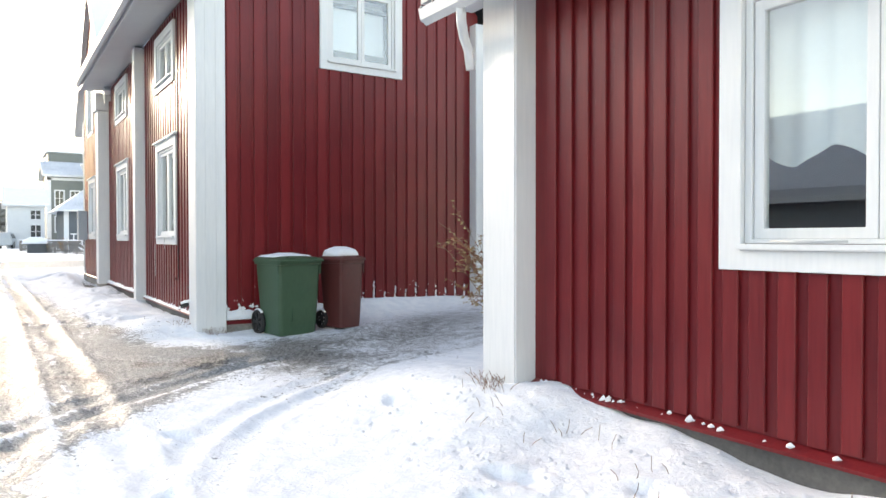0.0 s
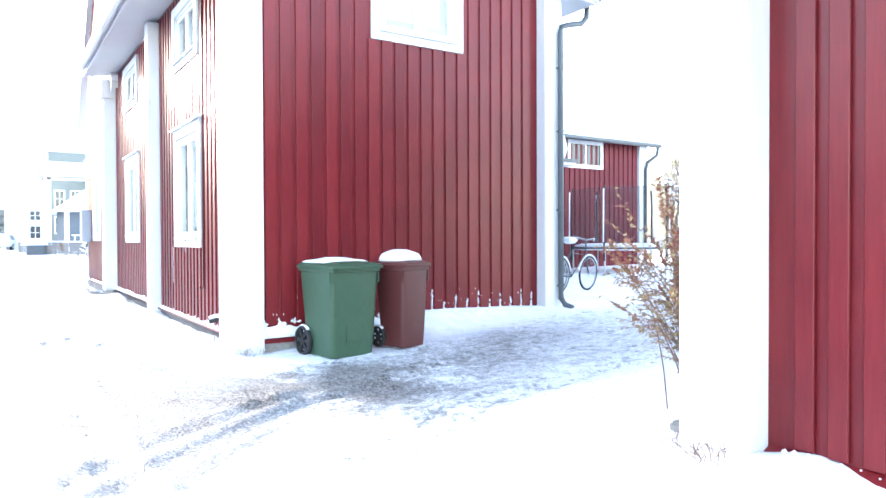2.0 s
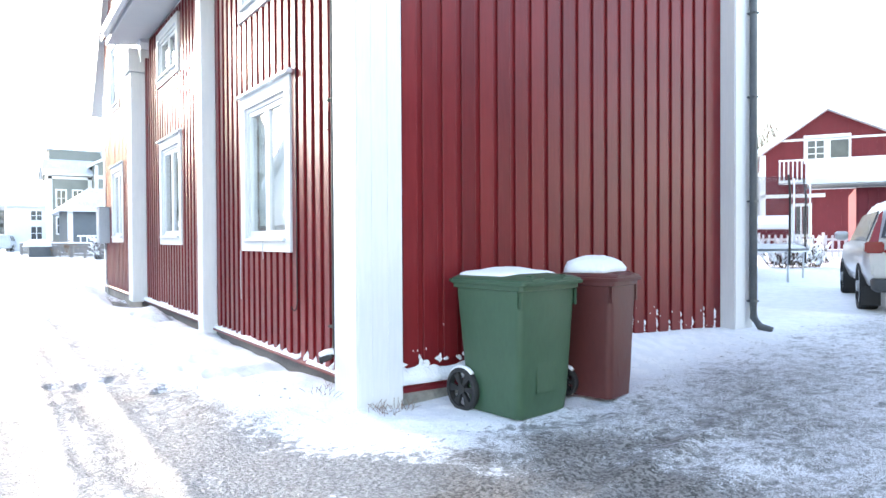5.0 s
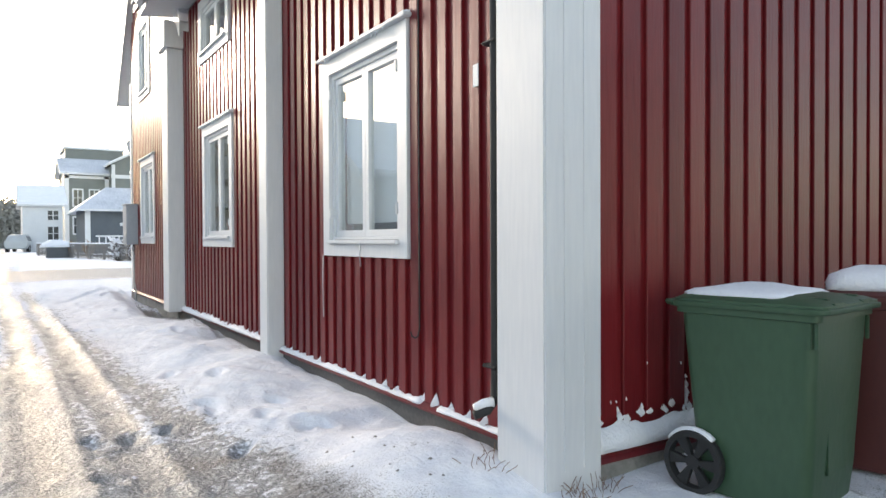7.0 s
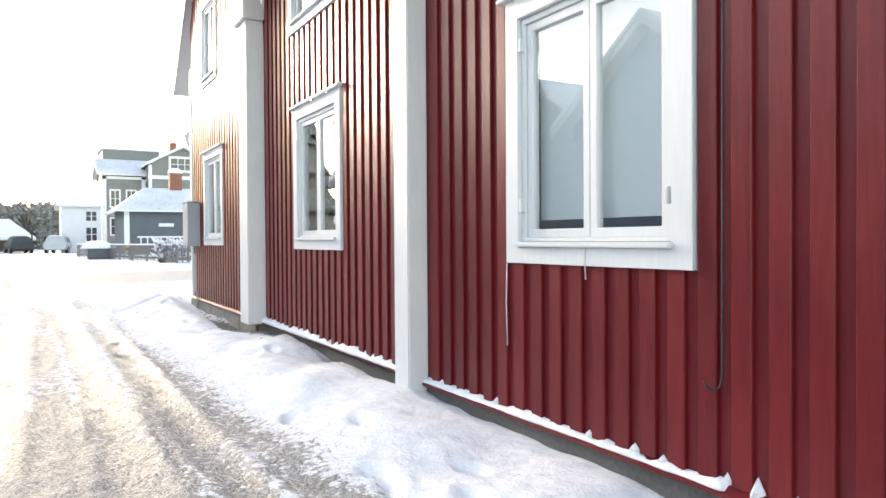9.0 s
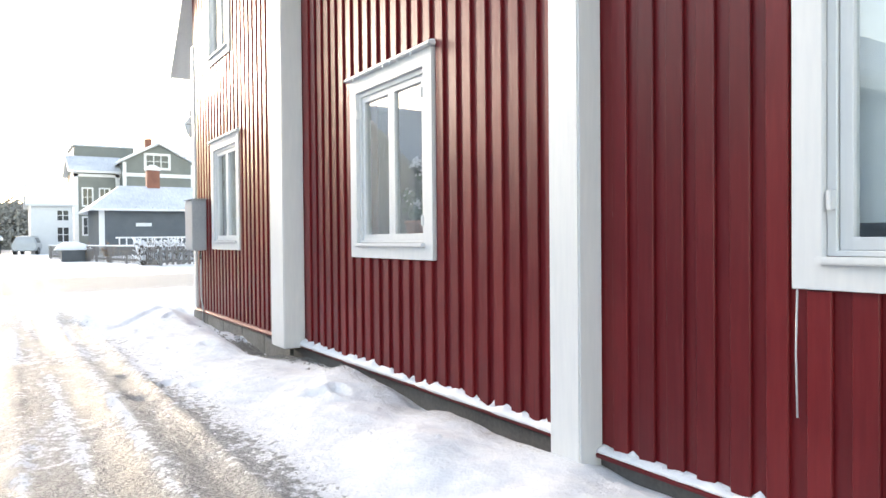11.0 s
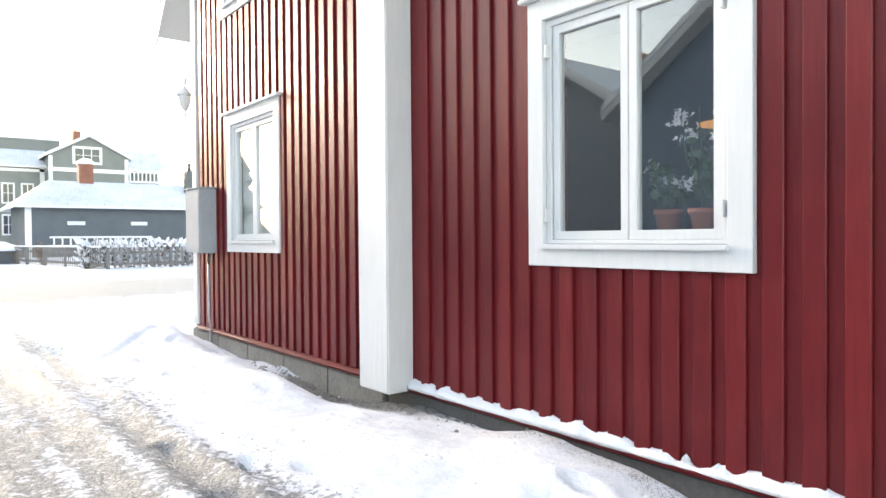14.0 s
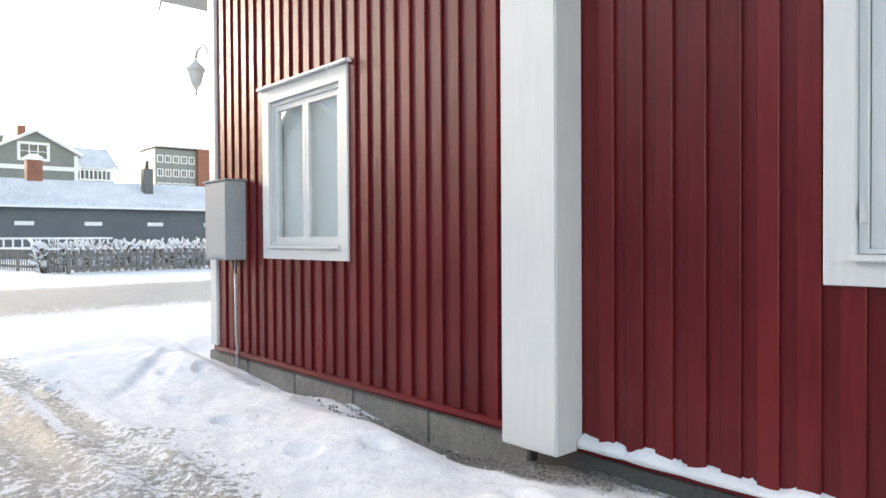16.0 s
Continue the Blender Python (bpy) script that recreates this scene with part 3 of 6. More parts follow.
# the street gable over the last bay
for name, pts in (("gable_roof", [(26.85, 4.98), (23.1, 8.92), (19.35, 4.98), (19.35, 5.12), (23.1, 9.08), (26.85, 5.12)]),):
    slab(red_house, name, pts, "x", 2.49, 4.9, WHITE, "white boarded gable roof edge")
slab(red_house, "gable_snow", [(26.9, 5.13), (23.1, 9.1), (19.3, 5.13), (19.3, 5.26), (23.1, 9.28), (26.9, 5.26)], "x", 2.45, 4.9, SNOW)
slab(red_house, "barge_board", [(26.87, 4.86), (23.1, 8.82), (23.1, 9.08), (26.87, 5.12)], "x", 2.458, 2.487, WHITE)
slab(red_house, "barge_board", [(19.33, 4.86), (23.1, 8.82), (23.1, 9.08), (19.33, 5.12)], "x", 2.458, 2.487, WHITE)

# ---- the near red house ----
F1 = ("x", 3.572)
near_house = thing("near_house", "red board-clad house with a white corner post", "house")
W1 = (0.80, 2.48, 1.32, 3.0)
nwall = child("front_wall", wall_mesh("front_wall", F1, -6.0, 4.52, 0.37, lambda u: 3.5, 0.2, [hole(*W1)], RED), near_house)
siding(nwall, F1, -4.0, 4.13, 0.425, lambda u: 3.45, [W1], pitch=0.168, cover=0.1, phase=2.37, seed=11)
window(near_house, F1, *W1)
box_part("corner_post", [(3.366, 3.60, 4.137, 4.556, 0.30, 3.5)], WHITE, near_house, "white painted boxed corner post", bevel=0.012)
child("drip_board", prism_mesh("drip_board", [(3.58, 0.35), (3.505, 0.35), (3.50, 0.372), (3.58, 0.415)], "y", -4.0, 4.13, RED), near_house, "red painted sloping drip board")
box_part("plinth", [(3.55, 3.8, -6.0, 4.5, -0.3, 0.362)], DARK_PLINTH, near_house, bevel=0.01)
box_part("side_wall", [(3.602, 9.5, 4.40, 4.53, 0.3, 3.5)], RED, near_house, bevel=0)
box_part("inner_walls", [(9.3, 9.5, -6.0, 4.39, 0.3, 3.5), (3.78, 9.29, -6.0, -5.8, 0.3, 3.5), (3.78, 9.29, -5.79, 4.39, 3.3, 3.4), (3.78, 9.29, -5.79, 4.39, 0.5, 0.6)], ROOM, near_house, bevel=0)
slab(near_house, "roof", [(3.0, 3.50), (6.5, 6.0), (10.0, 3.50), (10.0, 3.62), (6.5, 6.12), (3.0, 3.62)], "y", -6.4, 5.0, DARK_METAL)
slab(near_house, "roof_snow", [(2.97, 3.63), (6.5, 6.14), (10.0, 3.63), (10.0, 3.8), (6.5, 6.3), (2.97, 3.8)], "y", -6.4, 5.02, SNOW)
slab(near_house, "soffit", [(3.04, 3.46), (3.57, 3.48), (3.57, 3.52), (3.04, 3.50)], "y", -6.3, 4.98, WHITE)
child("window_stay", tube_mesh("window_stay", [(3.49, 1.74, 1.482), (3.488, 1.95, 1.478), (3.49, 2.14, 1.482)], 0.006, ZINC, 6), near_house, "thin metal window stay")
for y in (12.19, 13.47, 16.94, 18.21):
    z = 1.75
    for dz in (0.0, 1.1):
        box_part("hinge", [(2.57, 2.612, y - 0.012, y + 0.012, z + dz, z + dz + 0.09)], WHITE, red_house, bevel=0.004)


FROSTY = material("clear_frosty_ice", (0.55, 0.62, 0.66), (0.75, 0.80, 0.83), 20, 0.15, 0.1)


# ---- rain pipes, hooks, wires and boxes on the red house ----
def pipe_thing(name, label, points, radius, mat, cat, sides=12):
    return tagged(new(name, tube_mesh(name, points, radius, mat, sides)), label, cat)


def downpipe(parent_label, x, y, top, foot, clip, mat=DARK_METAL, r=0.045, head=()):
    t = thing("downpipe", parent_label, "downpipe")
    child("pipe", tube_mesh("pipe", [*head, (x, y, top), (x, y, foot[0][2] + 0.18), *foot], r, mat, 14), t)
    for z in clip:
        box_part("bracket", [(x - r - 0.006, x + r + 0.006, y - r - 0.006, y + 0.10, z, z + 0.022)], mat, t, bevel=0.008)
    return t


downpipe("dark grey metal downpipe on a white corner post", 7.70, 10.185, 4.78, [(7.70, 10.18, 0.56), (7.72, 10.11, 0.46), (7.76, 9.98, 0.42)], (0.75, 1.95, 3.2, 4.2),
         head=[(8.33, 10.24, 5.32), (8.32, 10.24, 5.12), (8.2, 10.24, 5.0), (7.88, 10.2, 4.92), (7.73, 10.19, 4.86)])
downpipe("thin dark downpipe in the corner beside the white post", 2.55, 10.875, 5.2, [(2.545, 10.875, 0.56), (2.48, 10.87, 0.50), (2.40, 10.89, 0.48)], (0.75, 2.75, 4.1), r=0.03, mat=BLACK)
pipe_snow = tagged(new("snow_cap", tube_mesh("snow_cap", [(2.52, 10.86, 0.55), (2.46, 10.88, 0.545), (2.40, 10.89, 0.525)], 0.033, SNOW, 8, 0.7)), "small cap of snow on the pipe end", "snow")
gutter = thing("gutter", "dark metal eaves gutter", "gutter")
child("trough", prism_mesh("trough", [(8.28, 5.40), (8.30, 5.33), (8.36, 5.31), (8.41, 5.33), (8.43, 5.40)], "y", 10.0, 26.3, DARK_METAL), gutter)
gutter = thing("gutter", "white metal eaves gutter on the street front", "gutter")
child("trough", prism_mesh("trough", [(1.94, 5.40), (1.92, 5.31), (1.87, 5.28), (1.81, 5.31), (1.79, 5.40)], "y", 10.0, 19.4, WHITE), gutter)
gutter = thing("gutter", "white metal eaves gutter with icy brackets", "gutter")
child("trough", prism_mesh("trough", [(3.15, 3.40), (3.13, 3.31), (3.07, 3.275), (3.01, 3.31), (2.99, 3.40)], "y", -6.0, 4.94, WHITE), gutter)
for y in (4.5, 4.7, 4.88):
    box_part("gutter_bracket", [(2.985, 3.155, y, y + 0.025, 3.395, 3.415)], DARK_METAL, gutter, bevel=0)
child("outlet", tube_mesh("outlet", [(3.08, 4.45, 3.30), (3.12, 4.50, 3.2), (3.26, 4.66, 3.13), (3.33, 4.70, 3.05), (3.36, 4.71, 2.9)], 0.04, WHITE, 12), gutter)

rod = pipe_thing("hook_rod", "thin black metal rod with a hooked end on the wall", [(2.575, 11.83, 5.1), (2.575, 11.84, 0.9), (2.57, 11.85, 0.84), (2.56, 11.875, 0.82), (2.55, 11.91, 0.83), (2.55, 11.93, 0.86)], 0.0065, BLACK, "rod", 8)
for y, a, b in ((12.79, 1.52, 1.32), (13.60, 1.40, 0.82)):
    pipe_thing("window_cord", "thin pale cord hanging from the window", [(2.555, y, a), (2.55, y + 0.004, (a + b) / 2), (2.555, y, b)], 0.005, ZINC, "cord", 6)
number = thing("house_number", "small white metal plate on the red boards", "house number")
box_part("plate", [(2.586, 2.592, 11.10, 11.16, 2.535, 2.68)], WHITE, number, bevel=0.002)
CABINET = material("dull_grey_cabinet", (0.30, 0.33, 0.36), (0.38, 0.41, 0.44), 5, 0.6, 0.1)
cabinet = thing("meter_cabinet", "light grey steel meter cabinet on the red wall", "cabinet")
box_part("body", [(2.36, 2.6, 24.52, 25.12, 1.46, 2.36)], CABINET, cabinet, bevel=0.012)
box_part("door", [(2.352, 2.36, 24.545, 25.095, 1.485, 2.325)], CABINET, cabinet, bevel=0.003)
box_part("lid", [(2.34, 2.61, 24.50, 25.14, 2.362, 2.38)], CABINET, cabinet, bevel=0.004)
child("conduit", tube_mesh("conduit", [(2.52, 24.66, 1.47), (2.52, 24.66, 0.62), (2.53, 24.68, 0.55), (2.56, 24.72, 0.42), (2.56, 24.73, 0.12)], 0.016, ZINC, 8), cabinet, "thin grey conduit")
child("cable", tube_mesh("cable", [(2.5, 24.58, 1.47), (2.48, 24.56, 1.36), (2.50, 24.60, 1.31), (2.52, 24.66, 1.34), (2.52, 24.67, 1.46)], 0.010, BLACK, 8), cabinet, "loop of dark cable")
lantern = thing("wall_lantern", "white wrought metal lantern hanging from a curved arm", "lantern")
child("arm", tube_mesh("arm", [(2.62, 25.55, 3.40), (2.63, 25.58, 3.85), (2.66, 25.70, 4.10), (2.69, 25.92, 4.22), (2.70, 26.12, 4.20), (2.71, 26.2, 4.12)], 0.02, WHITE, 8), lantern)


def lathe(name, profile, mat, sides=16, at=(0, 0, 0)):
    """A turned body: (radius, height) pairs, from the bottom up."""
    v = [(at[0] + r * math.cos(2 * math.pi * k / sides), at[1] + r * math.sin(2 * math.pi * k / sides), at[2] + z) for r, z in profile for k in range(sides)]
    f = [(i * sides + k, i * sides + (k + 1) % sides, (i + 1) * sides + (k + 1) % sides, (i + 1) * sides + k) for i in range(len(profile) - 1) for k in range(sides)]
    f += [tuple(range(sides - 1, -1, -1)), tuple((len(profile) - 1) * sides + k for k in range(sides))]
    return mesh_from(name, v, f, mat, True)


child("roof", lathe("roof", [(0.13, 0.0), (0.14, 0.02), (0.06, 0.1), (0.02, 0.14), (0.01, 0.18)], WHITE, 6, (2.71, 26.2, 3.94)), lantern)
child("globe", lathe("globe", [(0.03, 0.0), (0.07, 0.06), (0.11, 0.2), (0.115, 0.22)], WHITE, 6, (2.71, 26.2, 3.71)), lantern, "frosted glass body")
child("finial", lathe("finial", [(0.006, 0.0), (0.025, 0.03), (0.012, 0.06), (0.028, 0.1)], WHITE, 8, (2.71, 26.2, 3.605)), lantern)


# ---- snow lying on ledges ----
def ledge_snow(name, label, a, b, x, z, width, high, axis="y", seed=0, gaps=0.0, rough=1.0):
    """A lumpy strip of snow along a ledge, from a to b; x is its outer edge."""
    rnd = random.Random(seed)
    n = max(8, int((b - a) / 0.022))
    v, f = [], []
    for i in range(n + 1):
        u = a + (b - a) * i / n
        s = 0.62 + rough * (0.24 * float(wander(u, seed, 0.17, 1)) + 0.2 * float(wander(u, seed, 0.07, 3)) + 0.22 * float(wander(u, seed, 0.7, 4)))
        s = max(0.06, s) * (0.1 if wander(u, seed * 3.1, 0.5, 2) < gaps - 1 else 1)
        w, h = width * (0.6 + 0.4 * s), high * s
        ring = [(x + width, z), (x + width - w, z + 0.002), (x + width - w * 0.95, z + h * 0.55), (x + width - w * 0.55, z + h), (x + width, z + h * 1.25)]
        v += [(p, u, q) if axis == "y" else (u, p, q) for p, q in ring]
    for i in range(n):
        f += [(i * 5 + k, i * 5 + k + 1, (i + 1) * 5 + k + 1, (i + 1) * 5 + k) for k in range(4)]
    f += [tuple(range(5)), tuple(n * 5 + k for k in range(4, -1, -1))]
    me = mesh_from(name, v, f, SNOW, True)
    bm = bmesh.new()
    bm.from_mesh(me)
    bmesh.ops.recalc_face_normals(bm, faces=bm.faces[:])
    bm.to_mesh(me)
    bm.free()
    return tagged(new(name, me), label, "snow")


ledge_snow("ledge_snow", "lumpy strip of snow on the red drip board", 10.81, 14.86, 2.545, 0.335, 0.075, 0.055, seed=1, gaps=0.55)
ledge_snow("ledge_snow", "lumpy strip of snow on the red drip board", 15.14, 19.82, 2.535, 0.355, 0.085, 0.085, seed=2)
ledge_snow("ledge_snow", "drifted snow against the foot of the red gable", 2.94, 7.40, 10.355, 0.28, 0.075, 0.2, axis="x", seed=4, rough=0.35)
for k, w in enumerate(W2[:3]):
    ledge_snow("ledge_snow", "thin snow on the window's drip cap", w[0] - 0.03, w[1] + 0.03, 2.535, w[3] + 0.033, 0.07, 0.02, seed=5 + k, gaps=0.7)

def snow_flake(v, f, u, n, z, half, tall, out, face):
    """A flat clot of snow with a point above and below, sticking out by out."""
    k = len(v)
    pts = [(u - half, n, z), (u, n, z + tall), (u + half, n, z), (u, n, z - tall), (u - half * 0.3, n + out, z + tall * 0.2), (u + half * 0.35, n + out * 0.9, z - tall * 0.3)]
    v += [(face[1] - q, p, h) if face[0] == "x" else (p, face[1] - q, h) for p, q, h in pts]
    f += [(k + 0, k + 4, k + 1), (k + 1, k + 4, k + 5), (k + 1, k + 5, k + 2), (k + 2, k + 5, k + 3), (k + 3, k + 5, k + 4), (k + 3, k + 4, k + 0)]


rnd = random.Random(5)
blobs, faces = [], []
for k in range(-6, 16):
    u = 4.215 + k * 0.207 - 0.0285
    if u > 7.4:
        break
    foot = 0.47 - 0.012 * (u - 3.0)
    reach = (0.045 if u < 3.6 else 0.17 if u < 5.2 else 0.26) * rnd.uniform(0.55, 1.35)
    z = foot
    while z < foot + reach:
        part_up = (z - foot) / reach
        if rnd.random() > 0.55 * part_up:
            snow_flake(blobs, faces, u + rnd.uniform(-0.008, 0.008), 0.004, z, rnd.uniform(0.016, 0.032) * (1.1 - 0.6 * part_up), rnd.uniform(0.016, 0.04), rnd.uniform(0.015, 0.03), G2)
        z += rnd.uniform(0.014, 0.03)
    for _ in range(3):
        snow_flake(blobs, faces, u + rnd.uniform(-0.06, 0.06), 0.024, foot + rnd.uniform(-0.03, 0.03), rnd.uniform(0.015, 0.04), rnd.uniform(0.015, 0.05), rnd.uniform(0.008, 0.02), G2)
    for _ in range(2):
        snow_flake(blobs, faces, u + rnd.uniform(0.02, 0.17), 0.026, foot + abs(rnd.gauss(0.0, 0.16)), rnd.uniform(0.003, 0.008), rnd.uniform(0.004, 0.016), 0.006, G2)
tagged(new("snow_spatter", mesh_from("snow_spatter", blobs, faces, SNOW, True)), "snow stuck in the joints of the boards", "snow", kind="stuff")

wedges, wedge_faces = [], []
for k in range(-24, 23):
    u = 15.44 + k * 0.197 + 0.155
    if u < 10.95 or 14.8 < u < 15.2 or u > 19.75:
        continue
    base = 0.365 if u < 15 else 0.39
    if rnd.random() < 0.4 and u > 11.9:
        continue
    big = 1.0 if u < 11.9 else 0.55
    snow_flake(wedges, wedge_faces, u + rnd.uniform(-0.02, 0.02), 0.006, base + 0.008, rnd.uniform(0.028, 0.045), rnd.uniform(0.035, 0.075) * big, rnd.uniform(0.03, 0.055), F2)
tagged(new("snow_wedges", mesh_from("snow_wedges", wedges, wedge_faces, SNOW, True)), "small wedges of snow between the feet of the boards", "snow", kind="stuff")
clots, clot_faces = [], []
for _ in range(42):
    u, big = 1.2 + 2.9 * rnd.random() ** 0.5, 0.006 + 0.024 * rnd.random() ** 2
    snow_flake(clots, clot_faces, u, 0.035, 0.40 + rnd.uniform(-0.02, 0.015), big, big * rnd.uniform(0.6, 1.1), big * 1.4, ("x", 3.572))
tagged(new("snow_clots", mesh_from("snow_clots", clots, clot_faces, SNOW, True)), "broken clots of snow on the near drip board", "snow", kind="stuff")


# ---- wheelie bins ----
def loft(name, rings, mat, smooth=True, cap=True):
    n = len(rings[0])
    v = [p for r in rings for p in r]
    f = [(i * n + k, i * n + (k + 1) % n, (i + 1) * n + (k + 1) % n, (i + 1) * n + k) for i in range(len(rings) - 1) for k in range(n)]
    if cap:
        f += [tuple(range(n - 1, -1, -1)), tuple((len(rings) - 1) * n + k for k in range(n))]
    return mesh_from(name, v, f, mat, smooth)


def rounded(w, d, r, z, cx=0.0, cy=0.0, seg=4):
    """A rounded rectangle at height z."""
    out = []
    for sx, sy, a0 in ((1, 1, 0), (-1, 1, 90), (-1, -1, 180), (1, -1, 270)):
        for k in range(seg + 1):
            a = radians(a0 + 90 * k / seg)
            out.append((cx + sx * (w / 2 - r) + r * math.cos(a), cy + sy * (d / 2 - r) + r * math.sin(a), z))
    return out


def sharpen(ob, angle=35):
    ob.data.set_sharp_from_angle(angle=radians(angle))
    return ob


def wheel_mesh(name, r, w, mat, sides=28):
    prof = [(r * 0.80, -w / 2), (r * 0.96, -w / 2), (r, -w * 0.35), (r, w * 0.35), (r * 0.96, w / 2), (r * 0.80, w / 2)]
    v = [(x, p * math.cos(2 * math.pi * k / sides), p * math.sin(2 * math.pi * k / sides)) for p, x in prof for k in range(sides)]
    m = len(prof)
    f = [(i * sides + k, i * sides + (k + 1) % sides, ((i + 1) % m) * sides + (k + 1) % sides, ((i + 1) % m) * sides + k) for i in range(m) for k in range(sides)]
    me = mesh_from(name, v, f, mat, True)
    me.set_sharp_from_angle(angle=radians(40))
    return me


def spoke_mesh(r, w, mat, k, spokes=6, inner=0.25):
    """One flat tapered spoke of a moulded wheel."""
    a0 = 2 * math.pi * k / spokes
    v = []
    for s in (-1, 1):
        for x in (-w / 2, w / 2):
            v += [(x, r * inner * math.cos(a0 + s * 0.35), r * inner * math.sin(a0 + s * 0.35)), (x, r * math.cos(a0 + s * 0.23), r * math.sin(a0 + s * 0.23))]
    return mesh_from("spoke", v, [(0, 1, 5, 4), (2, 6, 7, 3), (0, 2, 3, 1), (4, 5, 7, 6)], mat)


def hub_mesh(r, w, mat, inner=0.25, n=20):
    v = []
    for x in (-w * 0.7, w * 0.7):
        v += [(x, r * inner * 1.1 * math.cos(2 * math.pi * k / n), r * inner * 1.1 * math.sin(2 * math.pi * k / n)) for k in range(n)]
    f = [tuple(range(n)), tuple(n + k for k in range(n - 1, -1, -1))] + [(k, (k + 1) % n, n + (k + 1) % n, n + k) for k in range(n)]
    return mesh_from("hub", v, f, mat)


def wheelie_bin(label, at, w, d, h, mat, snow_shape, wheel_r=0.15):
    """Local: y forward (away from the wheels), x to the right."""
    t = thing("wheelie_bin", label, "wheelie bin", at, group="wheelie bins")
    rings = [rounded(w * 0.80, d * 0.72, 0.05, 0.02, 0, 0.02), rounded(w * 0.82, d * 0.74, 0.06, 0.05, 0, 0.02), rounded(w * 0.86, d * 0.79, 0.06, 0.2, 0, 0.015), rounded(w * 0.95, d * 0.93, 0.05, h - 0.14, 0, 0),
             rounded(w * 0.95, d * 0.93, 0.05, h - 0.105, 0, 0), rounded(w, d, 0.04, h - 0.10, 0, 0), rounded(w, d, 0.04, h - 0.045, 0, 0)]
    sharpen(child("body", loft("body", rings, mat), t))
    for sx in (-1, 1):
        box_part("corner_rib", [(sx * w * 0.46 - 0.012, sx * w * 0.46 + 0.012, d * 0.455, d * 0.478, h - 0.24, h - 0.105)], mat, t, bevel=0.004)
        box_part("corner_rib", [(sx * w * 0.476 - 0.008, sx * w * 0.476 + 0.008, d * 0.41, d * 0.44, h - 0.24, h - 0.105)], mat, t, bevel=0.004)
    box_part("front_panel", [(-w * 0.17, w * 0.17, d * 0.405, d * 0.43, h * 0.18, h * 0.62)], mat, t, bevel=0.01)
    lid = [rounded(w * 1.03, d * 1.04, 0.05, h - 0.043, 0, 0.01), rounded(w * 1.03, d * 1.04, 0.05, h - 0.02, 0, 0.01), rounded(w * 0.96, d * 0.96, 0.08, h - 0.002, 0, 0), rounded(w * 0.55, d * 0.6, 0.1, h + 0.02, 0, 0)]
    lid_ob = sharpen(child("lid", loft("lid", lid, mat), t))
    rim = [rounded(w * 1.05, d * 1.06, 0.05, h - 0.062, 0, 0.012), rounded(w * 1.06, d * 1.07, 0.05, h - 0.056, 0, 0.012), rounded(w * 1.06, d * 1.07, 0.05, h - 0.036, 0, 0.012), rounded(w * 1.02, d * 1.03, 0.05, h - 0.03, 0, 0.012)]
    sharpen(child("lid_rim", loft("lid_rim", rim, mat), lid_ob))
    for sx in (-1, 1):
        box_part("lid_rib", [(sx * w * 0.27 - 0.02, sx * w * 0.27 + 0.02, -d * 0.38, d * 0.47, h - 0.004, h + 0.012)], mat, lid_ob, bevel=0.006)
        box_part("lid_grip", [(sx * w * 0.25 - 0.07, sx * w * 0.25 + 0.07, d * 0.5, d * 0.535, h - 0.03, h - 0.008)], mat, lid_ob, bevel=0.006)
    child("handle", tube_mesh("handle", [(-w * 0.42, -d * 0.48, h - 0.07), (-w * 0.42, -d * 0.60, h - 0.05), (w * 0.42, -d * 0.60, h - 0.05), (w * 0.42, -d * 0.48, h - 0.07)], 0.016, mat, 8), t)
    child("axle", tube_mesh("axle", [(-w * 0.48, -d * 0.36, wheel_r), (w * 0.48, -d * 0.36, wheel_r)], 0.012, DARK_METAL, 8), t)
    for sx in (-1, 1):
        wh = child("wheel", wheel_mesh("wheel", wheel_r, 0.06, BLACK), t, at=pose(sx * (w * 0.47), -d * 0.36, wheel_r))
        child("hub", hub_mesh(wheel_r * 0.82, 0.03, BLACK), wh)
        for k in range(6):
            child("spoke", spoke_mesh(wheel_r * 0.82, 0.03, BLACK, k), wh)
        arc = [(0.0, wheel_r * 1.02 * math.cos(radians(q)), wheel_r * 1.02 * math.sin(radians(q))) for q in range(50, 150, 12)]
        child("wheel_snow", tube_mesh("wheel_snow", arc, 0.02, SNOW, 8, 0.8), wh, "snow lying on the wheel")
    if snow_shape:
        sw, sd, sh = snow_shape
        rnd = random.Random(int(w * 1000))
        rings = []
        for q, zz in ((1.0, 0.0), (0.99, 0.35), (0.90, 0.75), (0.66, 0.97), (0.3, 1.0)):
            rings.append([(x + rnd.uniform(-0.012, 0.012), y + rnd.uniform(-0.012, 0.012), z) for x, y, z in rounded(sw * q, sd * q, min(0.1, sw * q * 0.3), h - 0.004 + (0.022 if q < 0.6 else 0.0) + sh * zz, 0, -0.09 if w > 0.6 else -0.02, 6)])
        s = tagged(new("lid_snow", loft("lid_snow", rings, SNOW)), "soft heap of fresh snow on a bin lid", "snow")
        s.matrix_basis = at
    return t


wheelie_bin("large dark green plastic bin with a snowy lid beside the gable", pose(3.66, 9.755, gz(3.66, 9.755) - 0.02, 0, 0, 187), 0.70, 0.80, 1.13, GREEN, (0.63, 0.60, 0.045), 0.18)
wheelie_bin("narrow brown plastic bin capped with rounded snow", pose(4.43, 9.57, gz(4.43, 9.57) - 0.01, 0, 0, 195), 0.47, 0.55, 1.07, BROWN, (0.42, 0.45, 0.13), 0.13)

